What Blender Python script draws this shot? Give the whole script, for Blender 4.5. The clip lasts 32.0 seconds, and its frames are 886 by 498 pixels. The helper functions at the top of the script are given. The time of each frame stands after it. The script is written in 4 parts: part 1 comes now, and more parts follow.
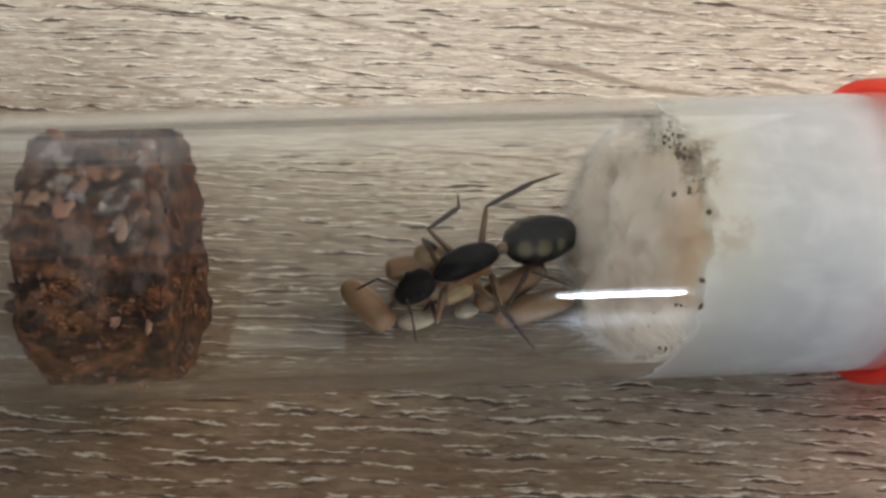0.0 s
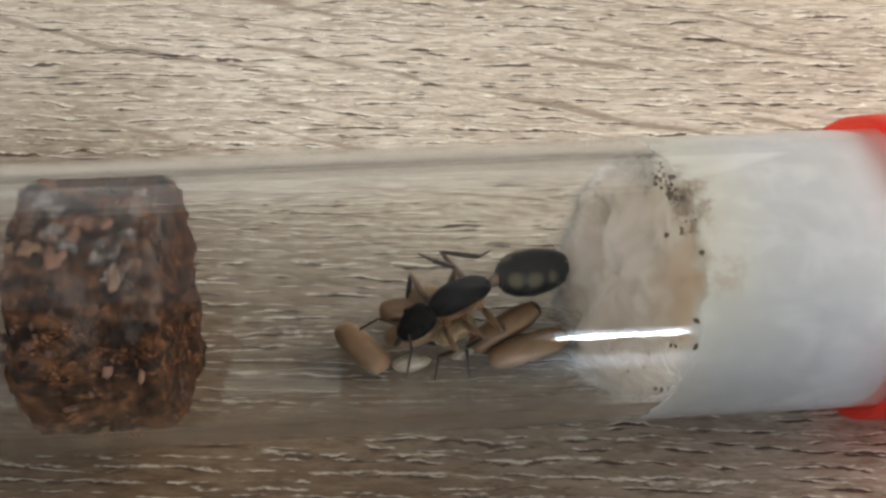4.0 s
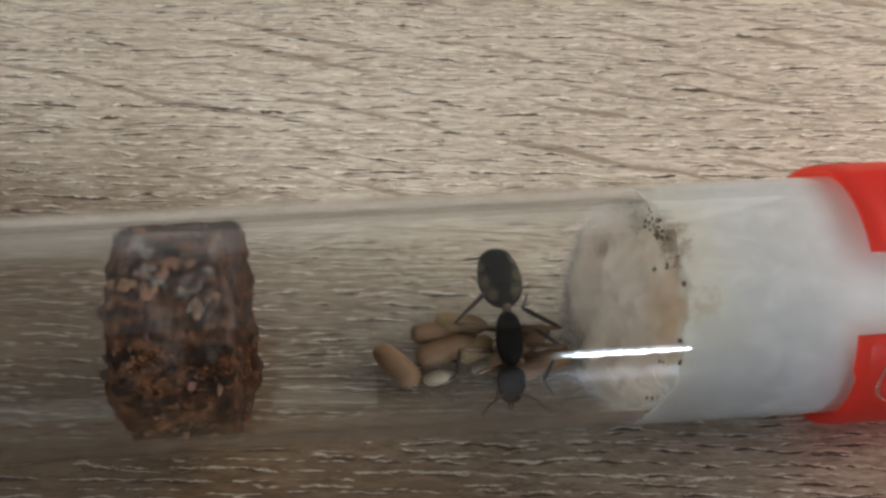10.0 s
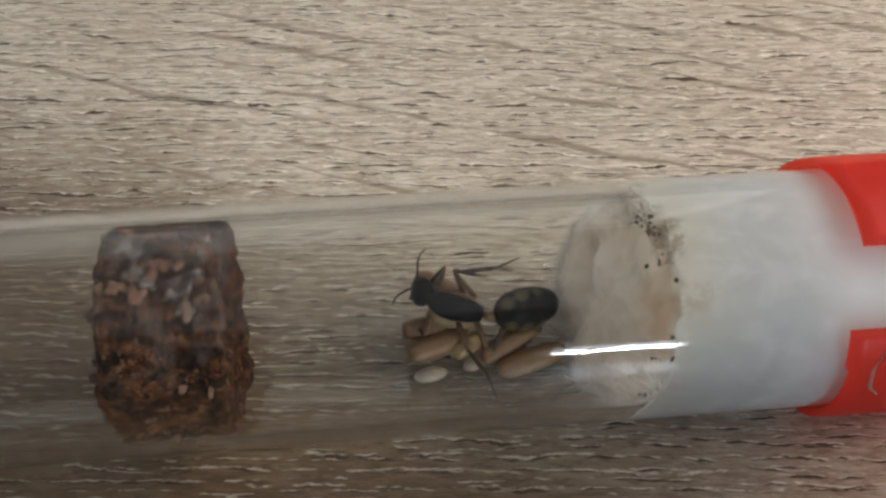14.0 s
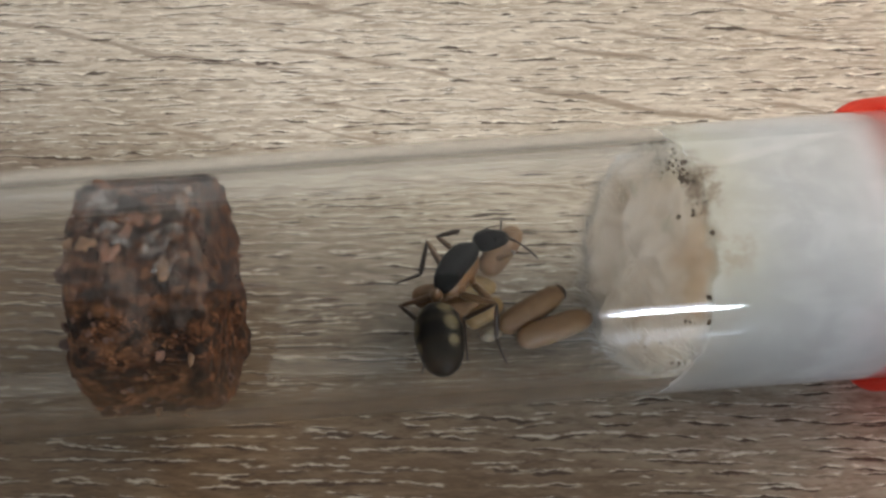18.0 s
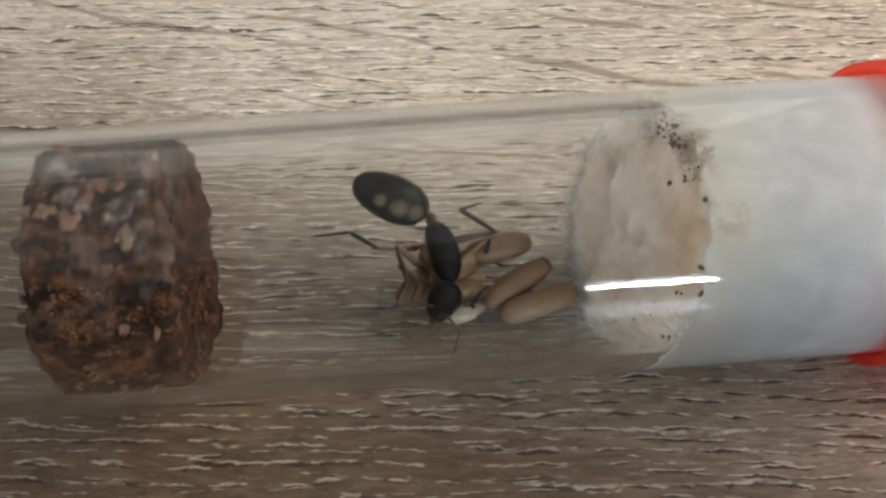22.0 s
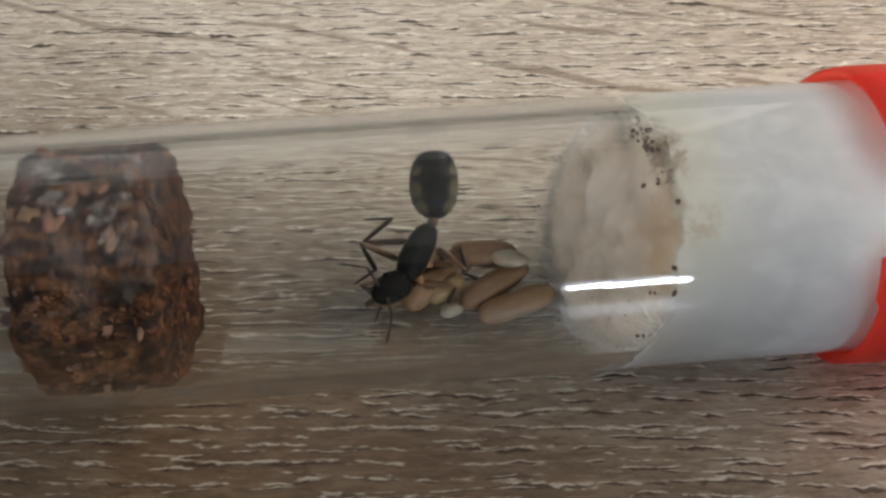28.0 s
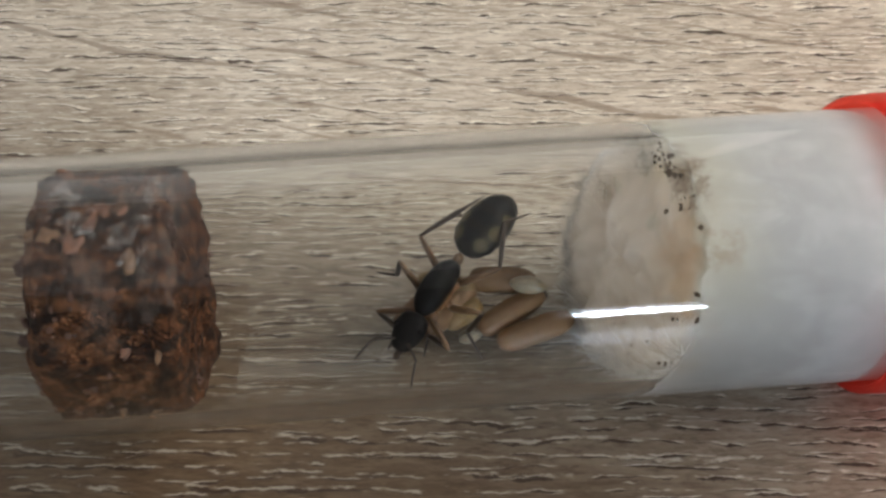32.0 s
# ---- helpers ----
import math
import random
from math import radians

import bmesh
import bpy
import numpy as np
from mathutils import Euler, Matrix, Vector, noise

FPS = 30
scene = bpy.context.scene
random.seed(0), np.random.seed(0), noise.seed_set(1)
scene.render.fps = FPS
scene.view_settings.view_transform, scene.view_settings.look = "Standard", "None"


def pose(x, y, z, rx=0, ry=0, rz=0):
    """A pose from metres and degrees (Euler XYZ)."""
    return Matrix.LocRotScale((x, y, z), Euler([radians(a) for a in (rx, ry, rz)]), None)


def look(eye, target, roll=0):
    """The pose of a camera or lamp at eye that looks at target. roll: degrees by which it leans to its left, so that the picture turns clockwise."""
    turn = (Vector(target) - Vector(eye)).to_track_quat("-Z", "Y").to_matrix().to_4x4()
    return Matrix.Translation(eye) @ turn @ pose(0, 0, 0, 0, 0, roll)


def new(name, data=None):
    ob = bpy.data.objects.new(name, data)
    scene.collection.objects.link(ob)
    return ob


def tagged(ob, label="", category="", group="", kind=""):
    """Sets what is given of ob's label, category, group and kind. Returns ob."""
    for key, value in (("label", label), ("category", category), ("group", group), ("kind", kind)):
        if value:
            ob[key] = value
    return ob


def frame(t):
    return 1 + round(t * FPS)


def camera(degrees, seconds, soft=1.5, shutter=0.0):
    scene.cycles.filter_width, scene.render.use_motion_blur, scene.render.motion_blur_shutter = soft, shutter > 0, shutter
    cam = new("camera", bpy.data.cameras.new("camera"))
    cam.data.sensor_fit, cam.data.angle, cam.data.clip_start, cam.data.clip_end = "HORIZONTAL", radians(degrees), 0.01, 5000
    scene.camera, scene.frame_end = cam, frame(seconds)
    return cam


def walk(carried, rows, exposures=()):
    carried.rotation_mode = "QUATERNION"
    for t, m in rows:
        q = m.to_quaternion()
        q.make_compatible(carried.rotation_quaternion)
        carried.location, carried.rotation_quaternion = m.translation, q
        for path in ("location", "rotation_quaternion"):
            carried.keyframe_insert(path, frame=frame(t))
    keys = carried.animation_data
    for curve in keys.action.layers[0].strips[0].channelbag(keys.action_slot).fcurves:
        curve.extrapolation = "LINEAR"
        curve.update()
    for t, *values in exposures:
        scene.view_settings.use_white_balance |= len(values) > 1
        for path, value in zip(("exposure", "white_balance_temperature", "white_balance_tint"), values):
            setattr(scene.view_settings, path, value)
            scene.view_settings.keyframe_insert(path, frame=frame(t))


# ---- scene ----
# All small things are modelled in millimetres and scaled by MM; the tube's axis runs along x at AXIS above the table.
MM = 0.001
AXIS, R_OUT, R_IN = 8.0, 8.0, 7.1
cam = camera(47.0, 32.0, soft=2.7, shutter=0.4)
# seconds, eye x, y, z in millimetres, turn about x, y, z in degrees
PATH = [
    (0, -0.86, -32.87, 55.47, 34.61, -1.59, -3.46),
    (0.5, -1.60, -32.73, 54.98, 34.90, -1.57, -3.47),
    (1, -1.97, -33.44, 55.30, 35.23, -1.20, -3.07),
    (1.5, -1.73, -33.02, 54.18, 35.43, -1.55, -3.06),
    (2, -1.58, -32.93, 54.52, 35.82, -1.63, -3.38),
    (2.5, -1.51, -32.98, 55.03, 36.08, -1.53, -3.52),
    (3, -0.79, -31.92, 54.58, 36.06, -1.43, -3.65),
    (3.5, -0.61, -31.85, 54.76, 36.07, -1.32, -4.04),
    (5.5, -2.20, -34.45, 60.08, 36.69, -1.81, -4.65),
    (6, -2.82, -34.76, 59.13, 36.07, -2.13, -4.69),
    (6.5, -2.77, -34.18, 58.35, 35.68, -2.25, -4.71),
    (7, -2.71, -35.03, 59.16, 35.33, -1.94, -4.71),
    (7.5, -1.68, -34.76, 59.36, 35.69, -2.17, -5.03),
    (8, -0.90, -35.99, 60.36, 36.60, -2.14, -4.90),
    (8.5, -0.82, -35.23, 58.44, 37.06, -1.95, -4.46),
    (9, -0.77, -35.30, 58.38, 37.11, -1.70, -4.31),
    (9.5, -0.90, -35.83, 58.58, 37.14, -1.46, -4.26),
    (10, -2.59, -37.41, 64.84, 37.18, -0.89, -4.47),
    (10.5, -2.84, -38.89, 67.03, 37.17, -0.92, -4.71),
    (11, -2.43, -40.35, 69.20, 36.13, -1.31, -5.02),
    (11.5, -3.35, -39.73, 69.76, 34.56, -1.55, -5.16),
    (12, -3.51, -39.50, 69.91, 34.19, -1.79, -5.26),
    (12.5, -4.43, -39.67, 70.25, 35.09, -2.00, -5.34),
    (13, -2.80, -36.66, 65.90, 35.90, -1.62, -5.46),
    (13.5, -3.03, -36.77, 66.31, 36.00, -1.13, -5.22),
    (14, -2.64, -36.17, 65.22, 36.00, -1.05, -5.33),
    (14.5, -2.99, -35.71, 64.66, 35.65, -0.72, -5.34),
    (15, -1.42, -35.48, 61.59, 35.15, 0.00, -5.13),
    (15.5, -0.59, -36.40, 60.87, 35.14, 0.41, -4.78),
    (17.5, 0.38, -35.44, 59.74, 36.17, 1.88, -3.55),
    (18, 0.38, -34.61, 58.39, 35.89, 1.71, -3.77),
    (18.5, 0.73, -35.01, 58.01, 35.70, 1.61, -3.97),
    (19, 0.37, -34.58, 56.94, 35.79, 1.49, -4.01),
    (19.5, 0.37, -34.71, 57.18, 35.57, 1.47, -4.08),
    (20, 0.27, -34.32, 56.70, 35.32, 1.41, -4.14),
    (20.5, 0.36, -34.39, 56.88, 35.15, 1.34, -4.08),
    (21, 0.38, -34.26, 56.45, 35.04, 1.16, -4.14),
    (21.5, 0.46, -33.98, 56.05, 35.08, 1.10, -4.19),
    (22, 0.52, -33.83, 55.71, 35.10, 0.96, -4.35),
    (22.5, 0.56, -33.97, 55.88, 35.07, 1.02, -4.45),
    (23, 0.40, -33.73, 55.51, 35.02, 0.89, -4.45),
    (23.5, 0.54, -33.57, 55.37, 35.07, 0.97, -4.38),
    (24, 0.60, -33.54, 55.39, 35.17, 0.91, -4.50),
    (24.5, 0.49, -33.41, 55.73, 35.44, 0.91, -4.54),
    (25, 0.46, -32.98, 54.82, 35.56, 0.92, -4.64),
    (25.5, 0.58, -32.93, 54.38, 35.54, 0.87, -4.72),
    (26, 0.43, -32.79, 54.18, 35.42, 0.63, -4.94),
    (26.5, 0.66, -32.79, 53.91, 35.43, 0.50, -5.10),
    (28.5, 0.33, -35.22, 56.85, 35.48, -0.10, -5.06),
    (29, 0.42, -35.36, 56.79, 35.72, -0.10, -4.72),
    (29.5, -0.61, -35.32, 58.15, 36.78, 0.02, -4.85),
    (30, -0.71, -34.89, 56.68, 37.19, 0.04, -4.74),
    (30.5, -0.63, -34.70, 56.33, 37.04, 0.12, -4.59),
    (31, -0.61, -34.41, 55.68, 36.87, -0.08, -4.66),
    (31.5, -0.35, -34.43, 55.68, 36.96, 0.11, -4.56),
    (32, -0.30, -34.59, 55.91, 37.16, 0.09, -4.58),
]
EXPOSURES = [(0.0, -0.39), (3.5, -0.41), (6.5, -0.64), (9.5, -0.77), (11.0, -0.79), (14.0, -0.80), (15.5, -0.60), (17.5, -0.50), (26.0, -0.54), (28.5, -0.66), (30.0, -0.62), (32.0, -0.58)]
walk(cam, [(t, pose(x * MM, y * MM, z * MM, rx, ry, rz)) for t, x, y, z, rx, ry, rz in PATH], EXPOSURES)

# ---- light ----
world = bpy.data.worlds.new("world")
world.use_nodes = True
world.node_tree.nodes["Background"].inputs["Color"].default_value = (0.75, 0.85, 1.0, 1)
world.node_tree.nodes["Background"].inputs["Strength"].default_value = 0.3
scene.world = world


def area_lamp(name, eye, target, wide, high, watts, colour):
    data = bpy.data.lights.new(name, "AREA")
    data.shape, data.size, data.size_y, data.energy, data.color = "RECTANGLE", wide, high, watts, colour
    ob = new(name, data)
    ob.matrix_world = look(eye, target)
    return ob


# an unseen wide window is added behind the table for soft light; a bar lamp on the opposite wall shows in the glass
WIN_X0, WIN_X1, WIN_Y, WIN_Z0, WIN_Z1 = -1.7, 0.7, 1.6, 0.38, 1.68
area_lamp("window_light", ((WIN_X0 + WIN_X1) / 2, WIN_Y, (WIN_Z0 + WIN_Z1) / 2), ((WIN_X0 + WIN_X1) / 2, 0, (WIN_Z0 + WIN_Z1) / 2), WIN_X1 - WIN_X0, WIN_Z1 - WIN_Z0, 6.5, (1.0, 0.95, 0.86))
# light from an unseen second window, added in the west wall, rakes along the tube
SIDE_Y0, SIDE_Y1, SIDE_Z0, SIDE_Z1 = -0.9, 0.9, 0.5, 1.55
area_lamp("added_side_light", (-1.99, 0.0, (SIDE_Z0 + SIDE_Z1) / 2), (0, 0.0, (SIDE_Z0 + SIDE_Z1) / 2), SIDE_Y1 - SIDE_Y0, SIDE_Z1 - SIDE_Z0, 22.0, (1.0, 0.985, 0.95))
# an unseen flat lamp, added beyond the red sleeve to brighten the right side
DESK_X, DESK_Y0, DESK_Y1, DESK_Z0, DESK_Z1 = 0.15, -0.04, 0.14, 0.07, 0.21
area_lamp("added_desk_light", (DESK_X, (DESK_Y0 + DESK_Y1) / 2, (DESK_Z0 + DESK_Z1) / 2), (0, (DESK_Y0 + DESK_Y1) / 2, (DESK_Z0 + DESK_Z1) / 2), DESK_Y1 - DESK_Y0, DESK_Z1 - DESK_Z0, 0.84, (1.0, 0.98, 0.945))

# unseen panel added in place of a bright ceiling, for the veil on the glass
PANEL_X0, PANEL_X1, PANEL_Y0, PANEL_Y1, PANEL_Z = -1.7, 0.7, -1.18, 1.55, 1.70
area_lamp("added_ceiling_light", ((PANEL_X0 + PANEL_X1) / 2, (PANEL_Y0 + PANEL_Y1) / 2, PANEL_Z), ((PANEL_X0 + PANEL_X1) / 2, (PANEL_Y0 + PANEL_Y1) / 2 + 0.001, 0), PANEL_X1 - PANEL_X0, PANEL_Y1 - PANEL_Y0, 4.4, (0.95, 0.98, 1.0))

# ---- materials ----


def material(name):
    m = bpy.data.materials.new(name)
    m.use_nodes = True
    nodes, links = m.node_tree.nodes, m.node_tree.links
    return m, nodes, links, nodes["Principled BSDF"]


def node(nodes, kind, **values):
    n = nodes.new("ShaderNode" + kind)
    for key, value in values.items():
        if key in n.inputs:
            n.inputs[key].default_value = value
    return n


def ramp(nodes, stops):
    n = nodes.new("ShaderNodeValToRGB")
    while len(n.color_ramp.elements) < len(stops):
        n.color_ramp.elements.new(0.5)
    for e, (at, c) in zip(n.color_ramp.elements, stops):
        e.position, e.color = at, (c if len(c) == 4 else (*c, 1))
    return n


def coords(nodes, links, scale, turn=0.0, offset=(0, 0, 0)):
    """Object coordinates in millimetres, turned about z and scaled."""
    tc, mp = nodes.new("ShaderNodeTexCoord"), nodes.new("ShaderNodeMapping")
    mp.vector_type = "POINT"
    spin = nodes.new("ShaderNodeVectorRotate")
    spin.rotation_type = "Z_AXIS"
    spin.inputs["Angle"].default_value = radians(turn)
    links.new(tc.outputs["Object"], spin.inputs["Vector"])
    links.new(spin.outputs["Vector"], mp.inputs["Vector"])
    mp.inputs["Scale"].default_value = [1000 * s for s in scale]
    mp.inputs["Location"].default_value = offset
    return mp.outputs["Vector"]


def noise_at(nodes, links, vector, scale=1.0, detail=3.0, rough=0.5, distort=0.0):
    n = node(nodes, "TexNoise", Scale=scale, Detail=detail, Roughness=rough, Distortion=distort)
    links.new(vector, n.inputs["Vector"])
    return n.outputs["Fac"]


def sums(nodes, links, op, a, b, clamp=False):
    n = nodes.new("ShaderNodeMath")
    n.operation, n.use_clamp = op, clamp
    for socket, value in zip(n.inputs, (a, b)):
        if isinstance(value, (int, float)):
            socket.default_value = value
        else:
            links.new(value, socket)
    return n.outputs[0]


def span(nodes, links, value, a, b, c=0.0, d=1.0):
    n = nodes.new("ShaderNodeMapRange")
    n.interpolation_type = "SMOOTHSTEP"
    links.new(value, n.inputs["Value"])
    for key, v in zip(("From Min", "From Max", "To Min", "To Max"), (a, b, c, d)):
        n.inputs[key].default_value = v
    return n.outputs["Result"]


def blend(nodes, links, fac, a, b):
    n = nodes.new("ShaderNodeMix")
    n.data_type = "RGBA"
    for socket, value in ((n.inputs[0], fac), (n.inputs[6], a), (n.inputs[7], b)):
        if isinstance(value, tuple):
            socket.default_value = (*value, 1)
        elif isinstance(value, float):
            socket.default_value = value
        else:
            links.new(value, socket)
    return n.outputs[2]


def relief(nodes, links, bsdf, height, strength, distance):
    b = nodes.new("ShaderNodeBump")
    b.inputs["Strength"].default_value, b.inputs["Distance"].default_value = strength, distance * MM
    links.new(height, b.inputs["Height"])
    links.new(b.outputs["Normal"], bsdf.inputs["Normal"])


def dashes(n, l, turn, spacing, warp_size, along, shift, least, thick, jagged=0.5):
    """Rows of short dashes along the grain: the dark pore and, painted pale, the lit lip beside it."""
    sep = n.new("ShaderNodeSeparateXYZ")
    l.new(coords(n, l, (1, 1, 1), turn, (shift, shift * 1.3, 0)), sep.inputs[0])
    warp = noise_at(n, l, coords(n, l, (0.11, 0.30, 0.1), turn, (shift, 3, 0)), 1.0, 3.0, 0.55)
    v = sums(n, l, "DIVIDE", sums(n, l, "ADD", sep.outputs["Y"], sums(n, l, "MULTIPLY", warp, warp_size)), spacing)
    row = sums(n, l, "FLOOR", v, 0.0)
    f = sums(n, l, "SUBTRACT", v, row)
    joined = n.new("ShaderNodeCombineXYZ")
    l.new(sums(n, l, "MULTIPLY", sep.outputs["X"], along), joined.inputs["X"])
    l.new(sums(n, l, "MULTIPLY", row, 7.31), joined.inputs["Y"])
    mask = noise_at(n, l, joined.outputs[0], 1.0, 2.0, 0.55)
    wide = span(n, l, mask, least, least + 0.22, 0.0, thick / spacing)
    wobble = sums(n, l, "MULTIPLY", sums(n, l, "SUBTRACT", noise_at(n, l, coords(n, l, (1.1, 1.6, 0.1), turn, (shift, 1, 0)), 1.0, 4.0, 0.65), 0.5), jagged / spacing)
    off = sums(n, l, "ADD", sums(n, l, "SUBTRACT", f, 0.5), wobble)
    pore = span(n, l, sums(n, l, "SUBTRACT", sums(n, l, "ABSOLUTE", off, 0.0), wide), -0.03, 0.03, 1.0, 0.0)
    pore = sums(n, l, "MULTIPLY", pore, span(n, l, mask, least, least + 0.04))
    low = sums(n, l, "ABSOLUTE", sums(n, l, "SUBTRACT", off, 0.125), 0.0)
    lip = sums(n, l, "MULTIPLY", span(n, l, low, 0.01, 0.12, 1.0, 0.0), span(n, l, mask, least - 0.035, least + 0.05))
    return pore, lip


def wood_laminate():
    m, n, l, p = material("wood_laminate")
    grain = 4.5
    broad = noise_at(n, l, coords(n, l, (0.02, 0.13, 0.1), grain), 1.0, 3.0, 0.55)
    fine = noise_at(n, l, coords(n, l, (0.14, 1.9, 0.1), grain), 1.0, 4.0, 0.65)
    grit = noise_at(n, l, coords(n, l, (1.3, 4.5, 0.1), grain), 1.0, 3.0, 0.6)
    flecks = noise_at(n, l, coords(n, l, (0.42, 1.7, 0.1), grain, (7, 3, 0)), 1.0, 4.0, 0.65)
    jag = noise_at(n, l, coords(n, l, (0.7, 1.9, 0.1), grain, (2, 6, 0)), 1.0, 3.0, 0.6)
    pore_a, lip_a = dashes(n, l, grain, 0.78, 1.9, 0.34, 3.0, 0.475, 0.1, 0.34)
    pore_b, lip_b = dashes(n, l, grain + 0.8, 1.15, 2.2, 0.3, 17.0, 0.46, 0.12, 0.5)
    streak, _ = dashes(n, l, grain + 14.0, 2.7, 2.4, 0.045, 29.0, 0.435, 0.34, 0.2)
    pore, lip = sums(n, l, "MAXIMUM", pore_a, pore_b), sums(n, l, "MAXIMUM", lip_a, lip_b)
    tone = sums(n, l, "ADD", sums(n, l, "MULTIPLY", broad, 0.5), sums(n, l, "MULTIPLY", fine, 0.5))
    base = ramp(n, [(0.34, (0.35, 0.285, 0.21)), (0.47, (0.49, 0.405, 0.31)), (0.56, (0.59, 0.5, 0.395)), (0.68, (0.76, 0.675, 0.545))])
    l.new(tone, base.inputs["Fac"])
    # the table's front painted darker and browner: shade put into the wood's colour
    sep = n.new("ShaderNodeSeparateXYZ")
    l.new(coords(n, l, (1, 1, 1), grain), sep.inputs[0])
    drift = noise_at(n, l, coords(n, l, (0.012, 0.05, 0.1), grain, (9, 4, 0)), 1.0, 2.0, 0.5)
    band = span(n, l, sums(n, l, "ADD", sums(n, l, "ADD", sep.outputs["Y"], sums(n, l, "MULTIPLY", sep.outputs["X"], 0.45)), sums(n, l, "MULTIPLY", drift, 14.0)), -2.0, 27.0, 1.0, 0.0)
    c = blend(n, l, sums(n, l, "MULTIPLY", span(n, l, flecks, 0.53, 0.63), 0.6), base.outputs["Color"], (0.627, 0.537, 0.431))
    c = blend(n, l, sums(n, l, "MULTIPLY", span(n, l, grit, 0.48, 0.66), 0.32), c, (0.235, 0.171, 0.124))
    patchy = noise_at(n, l, coords(n, l, (0.26, 1.2, 0.1), grain, (12, 5, 0)), 1.0, 4.0, 0.64)
    c = blend(n, l, sums(n, l, "MULTIPLY", span(n, l, patchy, 0.5, 0.6), 0.6), c, (0.74, 0.66, 0.54))
    mottle = noise_at(n, l, coords(n, l, (0.55, 2.3, 0.1), grain, (21, 8, 0)), 1.0, 4.0, 0.66)
    c = blend(n, l, sums(n, l, "MULTIPLY", span(n, l, mottle, 0.52, 0.64), 0.55), c, (0.26, 0.19, 0.135))
    c = blend(n, l, sums(n, l, "MULTIPLY", span(n, l, mottle, 0.47, 0.36), 0.5), c, (0.74, 0.66, 0.54))
    shade_mix = n.new("ShaderNodeMix")
    shade_mix.data_type, shade_mix.blend_type = "RGBA", "MULTIPLY"
    l.new(band, shade_mix.inputs[0])
    l.new(c, shade_mix.inputs[6])
    shade_mix.inputs[7].default_value = (0.225, 0.172, 0.125, 1)
    c = shade_mix.outputs[2]
    # the lips are dimmed as well inside the painted shade
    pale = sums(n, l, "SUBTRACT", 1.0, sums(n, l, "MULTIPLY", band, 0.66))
    # light on the raised lips is painted on as a pale colour
    c = blend(n, l, sums(n, l, "MULTIPLY", sums(n, l, "MULTIPLY", lip, span(n, l, jag, 0.40, 0.55)), pale), c, (0.89, 0.81, 0.675))
    c = blend(n, l, sums(n, l, "MULTIPLY", sums(n, l, "MULTIPLY", streak, pale), 0.62), c, (0.22, 0.15, 0.1))
    c = blend(n, l, sums(n, l, "MULTIPLY", pore, 0.9), c, (0.045, 0.024, 0.013))
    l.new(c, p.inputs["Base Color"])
    p.inputs["Roughness"].default_value = 0.42
    p.inputs["Specular IOR Level"].default_value = 0.28
    p.inputs["Coat Weight"].default_value, p.inputs["Coat Roughness"].default_value = 0.65, 0.05
    height = sums(n, l, "SUBTRACT", sums(n, l, "ADD", sums(n, l, "MULTIPLY", fine, 0.3), sums(n, l, "MULTIPLY", lip, 0.25)), pore)
    relief(n, l, p, height, 0.6, 0.2)
    return m


def glass(name, colour=(1, 1, 1), rough=0.0):
    m, n, l, p = material(name)
    p.inputs["Base Color"].default_value = (*colour, 1)
    p.inputs["Transmission Weight"].default_value = 1.0
    p.inputs["IOR"].default_value = 1.5
    p.inputs["Roughness"].default_value = rough
    return m


